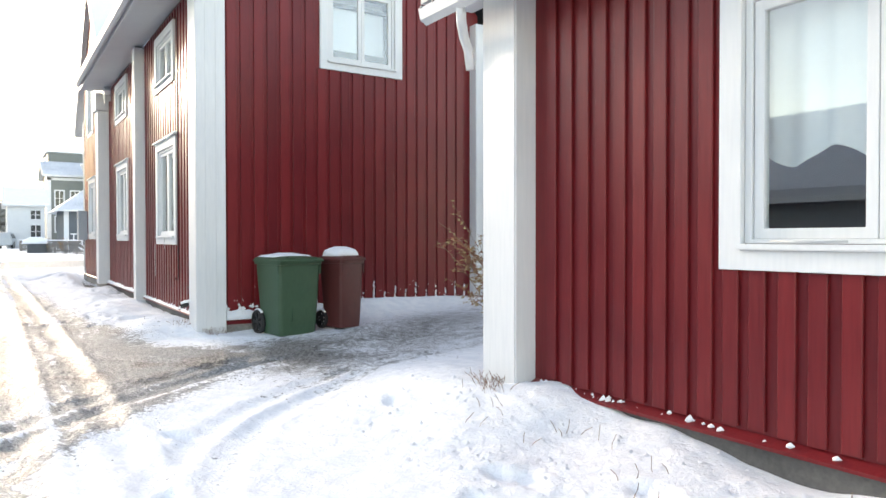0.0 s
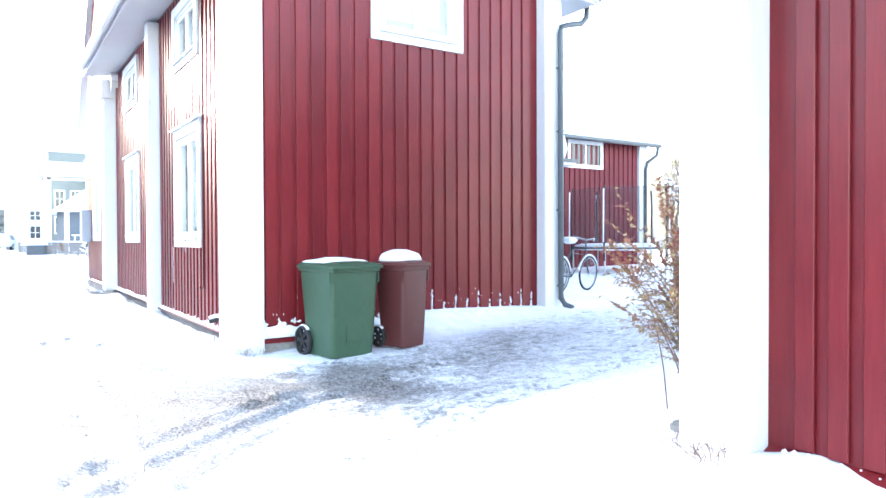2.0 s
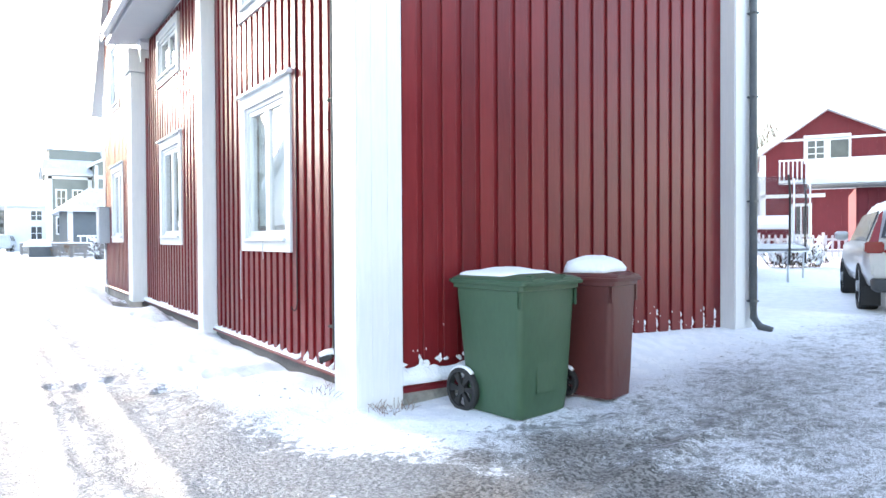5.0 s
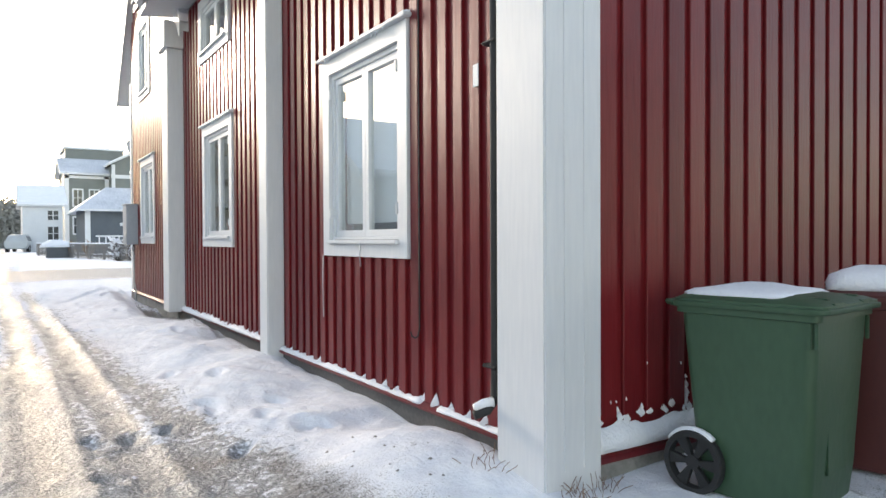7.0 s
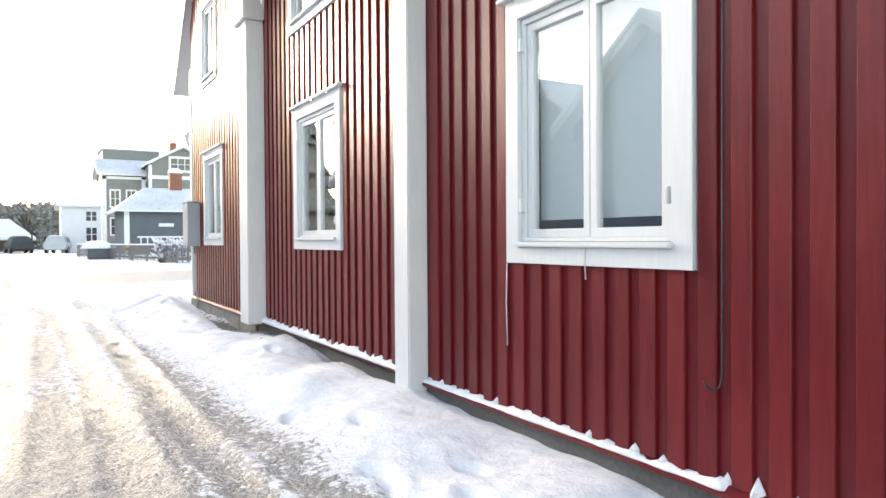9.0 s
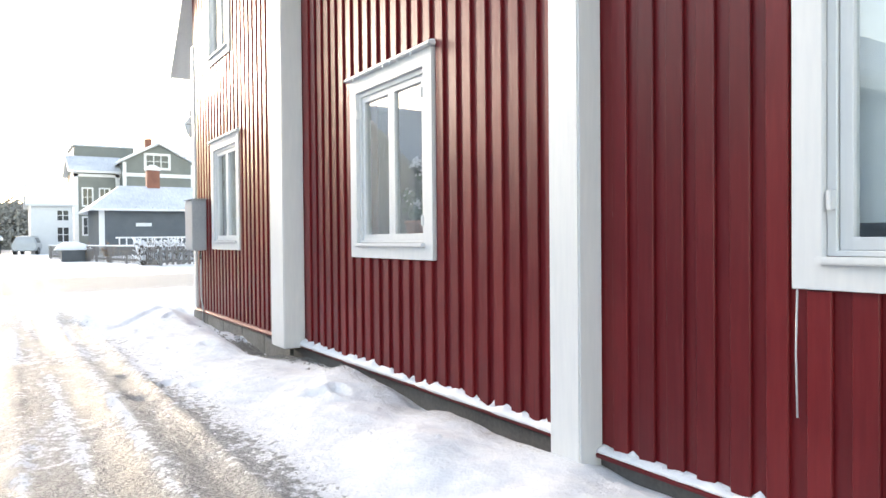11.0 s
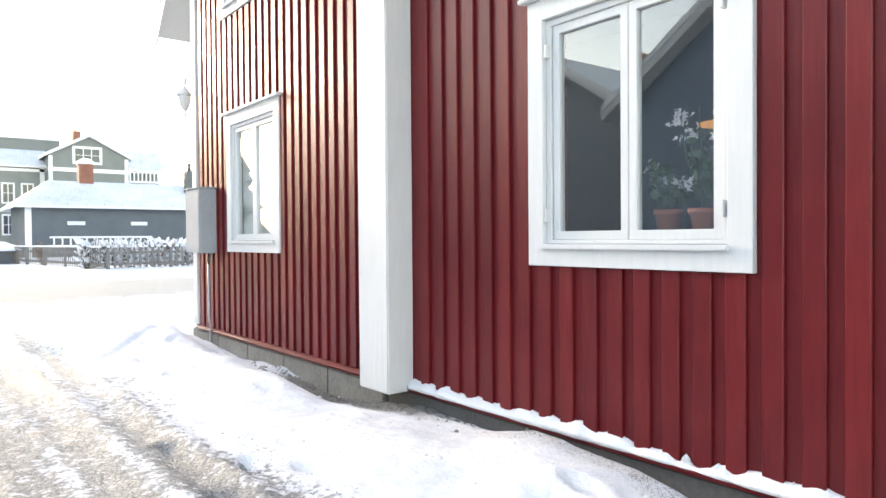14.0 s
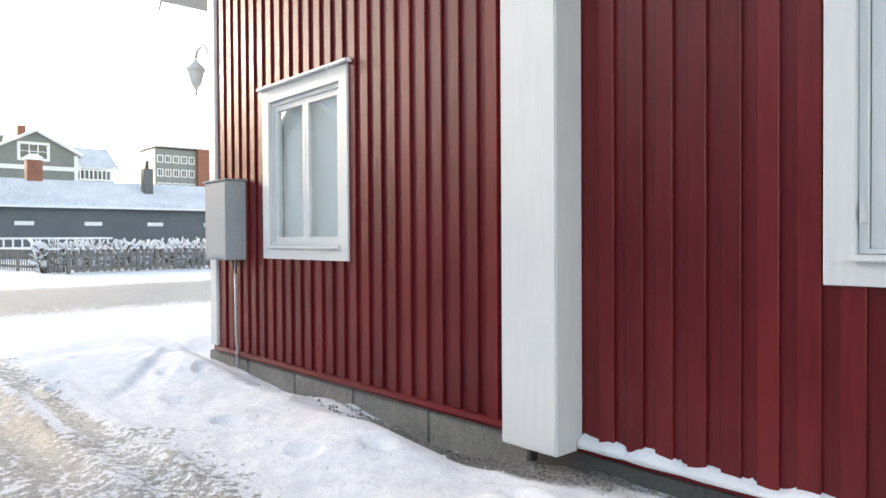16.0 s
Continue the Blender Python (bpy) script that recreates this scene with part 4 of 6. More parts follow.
for k, w in enumerate(W2[:3]):
    rnd = random.Random(60 + k)
    for _ in range(7):
        y, deep = rnd.uniform(w[0], w[1]), rnd.uniform(0.02, 0.07)
        ic = tagged(new("icicle", tube_mesh("icicle", [(2.535, y, w[3] + 0.004), (2.535, y, w[3] - deep)], 0.006, FROSTY, 6, 0.15)), "small icicle under the window's drip cap", "icicle", group="icicles")
vent_pipe = pipe_thing("drain_pipe", "short dark drain pipe end low on the house corner", [(3.68, 4.52, 0.62), (3.67, 4.60, 0.56), (3.64, 4.68, 0.50)], 0.045, BLACK, "pipe")
# ---- parked estate car in the yard ----
CAR_PAINT = material("silver_car_paint", (0.50, 0.50, 0.50), (0.60, 0.60, 0.59), 2, 0.32, 0.0, metal=0.3, coat=0.4)
CAR_GLASS = material("dark_tinted_glass", (0.03, 0.035, 0.04), (0.07, 0.08, 0.085), 4, 0.12, 0.0)
CAR_TRIM = material("dark_plastic_trim", (0.035, 0.04, 0.045), (0.06, 0.065, 0.07), 8, 0.6, 0.1)
TAIL_RED = material("red_lamp_plastic", (0.20, 0.008, 0.012), (0.29, 0.013, 0.018), 8, 0.2, 0.0, coat=0.5)
PLATE = material("white_plate", (0.72, 0.72, 0.70), (0.8, 0.8, 0.78), 8, 0.5, 0.0)
PLATE_BLUE = material("blue_plate_end", (0.02, 0.07, 0.35), (0.03, 0.09, 0.42), 8, 0.5, 0.0)
PLATE_INK = material("black_plate_ink", (0.02, 0.02, 0.02), (0.04, 0.04, 0.04), 8, 0.5, 0.0)
CHROME = material("polished_steel", (0.6, 0.6, 0.6), (0.7, 0.7, 0.7), 8, 0.2, 0.0, metal=1.0)
FROST = material("frosted_snowy_glass", (0.28, 0.31, 0.34), (0.55, 0.58, 0.61), 1.2, 0.5, 0.1)


def car_ring(y, half):
    """One station: half outline from the bottom middle up to the roof, mirrored."""
    return [(x, y, z) for x, z in half] + [(-x, y, z) for x, z in reversed(half)]


def parked_car(name, label, at, paint, detail=True, snow=True):
    """Local: y forward, rear bumper at y = 0."""
    t = thing(name, label, "car", at)
    low = [(0.70, 0.34), (0.86, 0.40), (0.93, 0.58), (0.95, 0.78), (0.93, 0.96), (0.88, 1.02)]
    stations = [(0.02, 0.94, 0.0, 0.42), (0.10, 0.985, 0.0, 0.36), (0.30, 1.0, 0.0, 0.34), (1.2, 1.0, 0.0, 0.33), (3.2, 1.0, 0.0, 0.33), (3.7, 1.0, -0.01, 0.34), (4.3, 0.96, -0.10, 0.36), (4.6, 0.86, -0.20, 0.42), (4.68, 0.72, -0.28, 0.48)]
    rings = []
    for y, s, drop, floor in stations:
        half = [(x * s, (floor + (z - 0.34) * (1.02 + drop - floor) / 0.68)) for x, z in low]
        rings.append(car_ring(y, half))
    sharpen(child("body", loft("body", rings, paint), t), 50)
    cab = []
    for y, w0, w1, z1 in ((0.10, 0.88, 0.80, 1.06), (0.32, 0.885, 0.68, 1.46), (0.52, 0.885, 0.64, 1.60), (1.0, 0.89, 0.64, 1.645), (2.0, 0.89, 0.64, 1.65), (2.7, 0.88, 0.62, 1.58), (3.3, 0.86, 0.66, 1.22), (3.6, 0.84, 0.7, 1.03)):
        cab.append(car_ring(y, [(w0, 1.0), (w0 - 0.01, 1.03), (w0 + (w1 - w0) * 0.93, 1.0 + (z1 - 1.0) * 0.90), (w1 - 0.10, z1 - 0.01), (w1 * 0.4, z1 + 0.01)]))
    sharpen(child("cabin", loft("cabin", cab, paint), t), 50)
    for s in (-1, 1):
        me = mesh_from("side_glass", [(s * 0.882, 0.55, 1.04), (s * 0.882, 3.05, 1.04), (s * 0.72, 2.65, 1.46), (s * 0.715, 0.75, 1.48), (s * 0.86, 0.55, 1.04), (s * 0.86, 3.05, 1.04), (s * 0.70, 2.65, 1.46), (s * 0.695, 0.75, 1.48)],
                       [(0, 1, 2, 3), (7, 6, 5, 4), (0, 4, 5, 1), (1, 5, 6, 2), (2, 6, 7, 3), (3, 7, 4, 0)], CAR_GLASS)
        child("side_window", me, t)
        m = child("mirror", loft("mirror", [rounded(0.10, 0.06, 0.02, -0.06), rounded(0.20, 0.12, 0.04, -0.02), rounded(0.22, 0.13, 0.04, 0.06), rounded(0.14, 0.08, 0.03, 0.10)], paint), t, at=pose(s * 1.03, 2.75, 1.10))
        sharpen(m, 50)
    for s in (-1, 1):
        for y in (0.92, 3.72):
            w = child("wheel", wheel_mesh("wheel", 0.36, 0.25, BLACK), t, at=pose(s * 0.83, y, 0.36))
            child("hub", hub_mesh(0.29, 0.2, ZINC), w)
            for k in range(5):
                child("spoke", spoke_mesh(0.29, 0.2, ZINC, k, 5), w)
    if not detail:
        return t
    # rear window, lid, lamps
    rw = [(-0.70, 0.078, 1.11), (0.70, 0.078, 1.11), (0.60, 0.285, 1.455), (-0.60, 0.285, 1.455)]
    edge = [(-0.75, 0.074, 1.085), (0.75, 0.074, 1.085), (0.63, 0.312, 1.50), (-0.63, 0.312, 1.50)]
    me = mesh_from("window_surround", [(x, y + 0.012, z) for x, y, z in edge] + [(x, y + 0.06, z) for x, y, z in edge], [(0, 1, 2, 3), (7, 6, 5, 4), (0, 4, 5, 1), (1, 5, 6, 2), (2, 6, 7, 3), (3, 7, 4, 0)], CAR_GLASS)
    child("window_surround", me, t, "dark edge of the rear window")
    me = mesh_from("rear_window", rw + [(x, y + 0.05, z) for x, y, z in rw], [(0, 1, 2, 3), (7, 6, 5, 4), (0, 4, 5, 1), (1, 5, 6, 2), (2, 6, 7, 3), (3, 7, 4, 0)], FROST)
    child("rear_window", me, t, "rear window dusted with snow")
    child("spoiler", loft("spoiler", [rounded(1.22, 0.26, 0.08, 1.50, 0, 0.37, 6), rounded(1.26, 0.32, 0.09, 1.53, 0, 0.37, 6), rounded(1.22, 0.40, 0.10, 1.575, 0, 0.42, 6), rounded(1.08, 0.40, 0.12, 1.615, 0, 0.50, 6)], paint), t)
    child("wiper", tube_mesh("wiper", [(0.02, 0.075, 1.16), (0.30, 0.08, 1.14), (0.52, 0.085, 1.13)], 0.014, BLACK, 6), t)
    box_part("tailgate", [(-0.66, 0.66, -0.005, 0.08, 0.66, 1.06)], paint, t, bevel=0.03)
    box_part("lid_ledge", [(-0.64, 0.64, -0.022, 0.06, 0.955, 1.075)], paint, t, "snowy ledge under the rear window", bevel=0.02)
    for s in (-1, 1):
        lamp = box_part("tail_lamp", [(min(s * 0.72, s * 0.955), max(s * 0.72, s * 0.955), -0.02, 0.16, 0.87, 1.03)], TAIL_RED, t, "red L-shaped tail lamp", bevel=0.02)
        box_part("lamp_arm", [(min(s * 0.40, s * 0.725), max(s * 0.40, s * 0.725), -0.03, 0.02, 0.875, 0.92)], TAIL_RED, lamp, bevel=0.01)
        strip = [(0.79, 1.02), (0.90, 1.02), (0.755, 1.42), (0.70, 1.48)]
        front = [(s * x, 0.02 + (z - 1.05) * 0.56, z) for x, z in strip]
        me = mesh_from("lamp_strip", front + [(x, y + 0.09, z) for x, y, z in front], [(0, 1, 2, 3) if s > 0 else (3, 2, 1, 0), (7, 6, 5, 4) if s > 0 else (4, 5, 6, 7), (0, 4, 5, 1), (1, 5, 6, 2), (2, 6, 7, 3), (3, 7, 4, 0)], TAIL_RED)
        child("lamp_strip", me, lamp)
        box_part("reflector", [(s * 0.66 - 0.14, s * 0.66 + 0.14, -0.03, 0.02, 0.575, 0.60)], TAIL_RED, t, bevel=0.006)
        child("exhaust", tube_mesh("exhaust", [(s * 0.62, -0.075, 0.42), (s * 0.62, 0.15, 0.42)], 0.045, CHROME, 14), t)
        box_part("mud_flap", [(s * 0.82 - 0.12, s * 0.82 + 0.12, 0.50, 0.515, 0.10, 0.38)], BLACK, t, bevel=0.004)
    child("bumper", loft("bumper", [rounded(1.62, 0.16, 0.05, 0.33, 0, 0.06), rounded(1.74, 0.2, 0.07, 0.37, 0, 0.05), rounded(1.76, 0.2, 0.07, 0.49, 0, 0.05), rounded(1.72, 0.16, 0.05, 0.52, 0, 0.06)], CAR_TRIM), t, "dark plastic lower bumper")
    box_part("bumper_lip", [(-0.88, 0.88, -0.045, 0.06, 0.535, 0.70)], paint, t, bevel=0.035)
    plate = box_part("number_plate", [(-0.26, 0.26, -0.04, -0.028, 0.80, 0.91)], PLATE, t, bevel=0.002)
    box_part("plate_end", [(-0.255, -0.215, -0.043, -0.04, 0.805, 0.905)], PLATE_BLUE, plate, bevel=0)
    for a, b in ((-0.18, -0.02), (0.03, 0.21)):
        box_part("dark_bar", [(a, b, -0.043, -0.04, 0.828, 0.882)], PLATE_INK, plate, bevel=0)
    if snow:
        rings = [rounded(1.18, 2.2, 0.25, 1.61, 0, 1.50, 6), rounded(1.12, 2.15, 0.28, 1.645, 0, 1.50, 6), rounded(0.95, 1.95, 0.3, 1.672, 0, 1.50, 6), rounded(0.5, 1.2, 0.2, 1.682, 0, 1.50, 6)]
        s = tagged(new("roof_snow", loft("roof_snow", rings, SNOW)), "layer of snow on the car roof", "snow")
        s.matrix_basis = at
    return t


parked_car("parked_car", "silver estate car dusted with snow, seen from behind", pose(10.72, 9.30, gz(11.3, 9.7) - 0.02, 0, 0, -59), CAR_PAINT)

# ---- trampoline with its net ----
NET = bpy.data.materials.new("black_net")
NET.use_nodes = True
_n, _l = NET.node_tree.nodes, NET.node_tree.links.new
_t, _m = _n.new("ShaderNodeBsdfTransparent"), _n.new("ShaderNodeMixShader")
_n["Principled BSDF"].inputs["Base Color"].default_value = (0.03, 0.03, 0.035, 1)
_m.inputs["Fac"].default_value = 0.22
_l(_t.outputs["BSDF"], _m.inputs[1])
_l(_n["Principled BSDF"].outputs["BSDF"], _m.inputs[2])
_l(_m.outputs["Shader"], _n["Material Output"].inputs["Surface"])
TX, TY, TR = 15.10, 15.38, 1.55
tz = gz(TX, TY)
tramp = thing("trampoline", "round garden trampoline with black net and snowy bed", "trampoline", pose(TX, TY, tz - 0.15))
child("frame_ring", tube_mesh("frame_ring", [(TR * math.cos(a), TR * math.sin(a), 0.84) for a in (2 * math.pi * k / 40 for k in range(41))], 0.028, DARK_METAL, 8), tramp)
child("bed", lathe("bed", [(TR - 0.03, 0.78), (TR - 0.03, 0.83), (TR * 0.97, 0.90), (TR * 0.85, 0.95), (TR * 0.6, 0.96), (0.3, 0.91), (0.01, 0.92)], SNOW, 40), tramp, "snow-covered jumping bed")
child("edge_pad", lathe("edge_pad", [(TR + 0.02, 0.815), (TR + 0.03, 0.835), (TR - 0.02, 0.862)], DARK_METAL, 40), tramp, "dark blue edge pad")
for k in range(6):
    a = radians(18 + 60 * k)
    c, s = math.cos(a), math.sin(a)
    child("pole", tube_mesh("pole", [(1.02 * TR * c, 1.02 * TR * s, 0.5), (1.03 * TR * c, 1.03 * TR * s, 2.1), (1.0 * TR * c, 1.0 * TR * s, 2.5)], 0.024, BLACK, 8), tramp, "foam-wrapped net pole")
    child("leg", tube_mesh("leg", [(TR * c, TR * s, 0.82), (TR * c * 0.99, TR * s * 0.99, 0.0)], 0.025, ZINC, 8), tramp)
    child("pole_snow", tube_mesh("pole_snow", [(1.075 * TR * c, 1.075 * TR * s - 0.02, 1.0), (1.075 * TR * c, 1.075 * TR * s - 0.03, 2.4)], 0.018, SNOW, 6), tramp, "frost on the pole")
net = child("net", lathe("net", [(TR, 0.86), (TR * 1.01, 1.7), (TR * 0.99, 2.45)], NET, 48), tramp, "black safety net")
net.data.polygons.foreach_set("use_smooth", [True] * len(net.data.polygons))


# ---- bicycles ----
def bicycle(label, at, lean):
    t = thing("bicycle", label, "bicycle", at @ pose(0, 0, 0, 0, lean, 0), group="bicycles in the yard")
    for y in (-0.53, 0.53):
        ring = [(0, y + 0.33 * math.cos(a), 0.35 + 0.33 * math.sin(a)) for a in (2 * math.pi * k / 28 for k in range(29))]
        w = child("wheel", tube_mesh("wheel", ring, 0.02, BLACK, 6), t)
        child("rim", tube_mesh("rim", [(0, y + (p[1] - y) * 0.93, 0.35 + (p[2] - 0.35) * 0.93) for p in ring], 0.012, ZINC, 6), w)
        for k in range(10):
            a = math.pi * k / 10
            child("spoke", tube_mesh("spoke", [(0, y + 0.31 * math.cos(a), 0.35 + 0.31 * math.sin(a)), (0, y - 0.31 * math.cos(a), 0.35 - 0.31 * math.sin(a))], 0.003, ZINC, 4), w)
        fender = [(0, y + 0.37 * math.cos(a), 0.35 + 0.37 * math.sin(a)) for a in (radians(10 + 160 * k / 14) for k in range(15))]
        child("mudguard", tube_mesh("mudguard", fender, 0.022, SNOW, 6), t, "snow-covered mudguard")
    bars = [[(0, -0.53, 0.35), (0, -0.12, 0.30), (0, 0.36, 0.72), (0, -0.18, 0.78), (0, -0.12, 0.30)], [(0, -0.53, 0.35), (0, -0.18, 0.78), (0, -0.22, 0.95)], [(0, 0.53, 0.35), (0, 0.40, 0.75), (0, 0.36, 1.0)]]
    for b in bars:
        child("tube", tube_mesh("tube", b, 0.016, DARK_METAL, 8), t)
    child("handlebar", tube_mesh("handlebar", [(-0.28, 0.18, 1.02), (-0.2, 0.34, 1.06), (0, 0.37, 1.02), (0.2, 0.34, 1.06), (0.28, 0.18, 1.02)], 0.014, ZINC, 8), t)
    child("saddle", loft("saddle", [rounded(0.10, 0.2, 0.04, 0.95, 0, -0.24), rounded(0.2, 0.28, 0.06, 0.99, 0, -0.25), rounded(0.24, 0.32, 0.07, 1.04, 0, -0.25), rounded(0.12, 0.2, 0.05, 1.08, 0, -0.25)], SNOW), t, "saddle heaped with snow")
    return t


bicycle("black city bicycle with snow on its saddle", pose(9.66, 11.95, gz(9.66, 11.95), 0, 0, -75), 4)
bicycle("city bicycle leaning, covered in snow", pose(9.6, 12.6, gz(9.6, 12.6), 0, 0, -70), -5)
tarp = tagged(new("covered_heap", loft("covered_heap", [rounded(1.7, 0.9, 0.2, 0.0), rounded(1.5, 0.8, 0.25, 0.28), rounded(1.0, 0.5, 0.2, 0.42)], BLACK)), "low dark heap under a tarpaulin with snow", "heap")
tarp.matrix_basis = pose(13.0, 16.6, gz(13.0, 16.6), 0, 0, 12)

# ---- porch roof on the red house's yard side ----
porch = thing("porch_roof", "small white porch roof with snow on the yard side", "porch")
box_part("roof", [(7.62, 9.7, 11.9, 14.2, 2.93, 3.0)], WHITE, porch)
box_part("roof_edge", [(7.62, 9.74, 11.86, 11.9, 2.98, 3.05)], DARK_METAL, porch)
child("brace", tube_mesh("brace", [(9.4, 12.0, 2.92), (8.6, 12.0, 2.5), (7.62, 12.0, 2.1)], 0.04, WHITE, 6), porch)
child("snow_lump", loft("snow_lump", [rounded(0.5, 0.5, 0.2, 3.06, 9.3, 12.2), rounded(0.62, 0.6, 0.25, 3.25, 9.3, 12.2), rounded(0.5, 0.5, 0.2, 3.5, 9.3, 12.2), rounded(0.2, 0.2, 0.08, 3.6, 9.3, 12.2)], SNOW), porch, "round lump of snow")


# ---- buildings round the yard and at the street's end ----
def plain_window(parent, x0, x1, z0, z1, y, bars=(1, 1), trim=0.12):
    """A small far window in a wall that faces -y."""
    w = box_part("window", [(x0, x0 + trim, y - 0.04, y + 0.02, z0, z1), (x1 - trim, x1, y - 0.04, y + 0.02, z0, z1), (x0 + trim, x1 - trim, y - 0.04, y + 0.02, z1 - trim, z1), (x0 + trim, x1 - trim, y - 0.04, y + 0.02, z0, z0 + trim)], WHITE, parent, "white-framed window", bevel=0)
    a, b, lo, hi = x0 + trim, x1 - trim, z0 + trim, z1 - trim
    child("pane", boxes_mesh("pane", [(a, b, y - 0.006, y + 0.0, lo, hi)], CAR_GLASS), w)
    g = [(a + (b - a) * (i + 1) / (bars[0] + 1) - 0.04, a + (b - a) * (i + 1) / (bars[0] + 1) + 0.04, y - 0.035, y - 0.006, lo, hi) for i in range(bars[0])]
    h = [(a, b, y - 0.03, y - 0.006, lo + (hi - lo) * (i + 1) / (bars[1] + 1) - 0.025, lo + (hi - lo) * (i + 1) / (bars[1] + 1) + 0.025) for i in range(bars[1])]
    child("glazing_bar", boxes_mesh("glazing_bar", g + h, WHITE), w)
    return w


def gable_roof_y(parent, x0, x1, y0, y1, eave, ridge, over=0.4, thick=0.14, snow=0.18):
    """A roof whose ridge runs along y: eaves at x0 and x1."""
    m = (x0 + x1) / 2
    k = (ridge - eave) / (m - x0)
    lo = eave - over * k
    pts = [(x0 - over, lo), (m, ridge), (x1 + over, lo)]
    child("roof", prism_mesh("roof", pts + [(x, z + thick) for x, z in reversed(pts)], "y", y0 - over, y1 + over, WHITE), parent, "white roof edge")
    child("roof_snow", prism_mesh("roof_snow", [(x, z + thick + 0.01) for x, z in pts] + [(x, z + thick + snow) for x, z in reversed(pts)], "y", y0 - over - 0.03, y1 + over + 0.03, SNOW), parent, "snow lying on the roof")


def gable_roof_x(parent, x0, x1, y0, y1, eave, ridge, over=0.5, thick=0.12, snow=0.12, edge=WHITE, hip=0.0, cover=SNOW, fill=None):
    """A roof whose ridge runs along x, its eaves at y0 and y1; hip: how far the ridge's ends stand in."""
    m = (y0 + y1) / 2
    k = (ridge - eave) / (m - y0)
    a, b, c, d, lo = x0 - over, x1 + over, y0 - over, y1 + over, eave - over * k
    for name, lift, t, mat in (("roof", 0.0, thick, edge), ("roof_snow", thick + 0.01, snow, cover)):
        v = []
        for dz in (lift, lift + t):
            v += [(a, c, lo + dz), (b, c, lo + dz), (b, d, lo + dz), (a, d, lo + dz), (a + hip, m, ridge + dz), (b - hip, m, ridge + dz)]
        f = [(6, 7, 11, 10), (8, 9, 10, 11), (0, 4, 5, 1), (2, 5, 4, 3), (0, 1, 7, 6), (2, 3, 9, 8)]
        if hip:
            f += [(9, 6, 10), (7, 8, 11), (3, 4, 0), (1, 5, 2), (1, 2, 8, 7), (3, 0, 6, 9)]
        else:
            f += [(0, 6, 10, 4), (4, 10, 9, 3), (1, 5, 11, 7), (5, 2, 8, 11)]
        child(name, mesh_from(name, v, f, mat), parent)
    if fill:
        child("gable_infill", prism_mesh("gable_infill", [(y0 + 0.02, eave - 0.14), (y1 - 0.02, eave - 0.14), (y1 - 0.02, eave - 0.02), (m, ridge - 0.03), (y0 + 0.02, eave - 0.02)], "x", x0 + 0.01, x1 - 0.01, fill), parent)


def wall_box(parent, boxes, mat, name="wall"):
    return child(name, boxes_mesh(name, boxes, mat), parent)


def gable_wall(parent, x0, x1, y, z0, eave, ridge, mat, thick=0.2):
    m = (x0 + x1) / 2
    return child("gable_wall", prism_mesh("gable_wall", [(x0, z0), (x1, z0), (x1, eave), (m, ridge), (x0, eave)], "y", y, y + thick, mat), parent)


def far_boards(parent, x0, x1, y, z0, top, pitch=0.3):
    v, f = [], []
    n = int((x1 - x0) / pitch)
    for k in range(n):
        x = x0 + (k + 0.5) * pitch
        q = len(v)
        z1 = top(x)
        v += [(x - 0.05, y, z0), (x + 0.05, y, z0), (x + 0.05, y, z1), (x - 0.05, y, z1), (x - 0.05, y - 0.03, z0), (x + 0.05, y - 0.03, z0), (x + 0.05, y - 0.03, z1), (x - 0.05, y - 0.03, z1)]
        f += [(q + 4, q + 5, q + 6, q + 7), (q, q + 4, q + 7, q + 3), (q + 5, q + 1, q + 2, q + 6)]
    return tagged(child("batten_cladding", mesh_from("batten_cladding", v, f, RED_FAR), parent), kind="stuff")


outhouse = thing("outbuilding", "red board-clad outbuilding with a snowy roof behind the trampoline", "outbuilding")
wall_box(outhouse, [(9.0, 18.75, 18.0, 26.0, 0.3, 4.75)], RED_FAR)
far_boards(outhouse, 9.1, 18.4, 18.0, 0.4, lambda x: 4.7, 0.22)
box_part("corner_board", [(18.42, 18.80, 17.9, 18.1, 0.5, 4.7)], WHITE, outhouse, bevel=0.01)
plain_window(outhouse, 15.2, 16.75, 3.72, 4.6, 17.98, (1, 0))
gable_roof_x(outhouse, 9.0, 18.75, 18.0, 26.0, 4.75, 7.1, 0.35, 0.1, 0.16, DARK_METAL, fill=RED_FAR)
child("gutter", tube_mesh("gutter", [(8.7, 17.58, 4.62), (19.1, 17.58, 4.60)], 0.07, DARK_METAL, 8), outhouse)
child("downpipe", tube_mesh("downpipe", [(18.98, 17.6, 4.58), (18.96, 17.62, 4.3), (18.7, 17.8, 4.05), (18.66, 17.84, 3.8), (18.66, 17.84, 0.7), (18.8, 17.6, 0.5)], 0.055, DARK_METAL, 8), outhouse)

yard_house = thing("yard_house", "red gabled house with white trim and a balcony beyond the yard", "house", pose(45.2, 33.6, 0.5, 0, 0, -60))
# local: x along the gable to the right, y away from the street
YW, YE, YR, YM, YF = 12.0, 6.7, 9.5, 4.1, 5.6
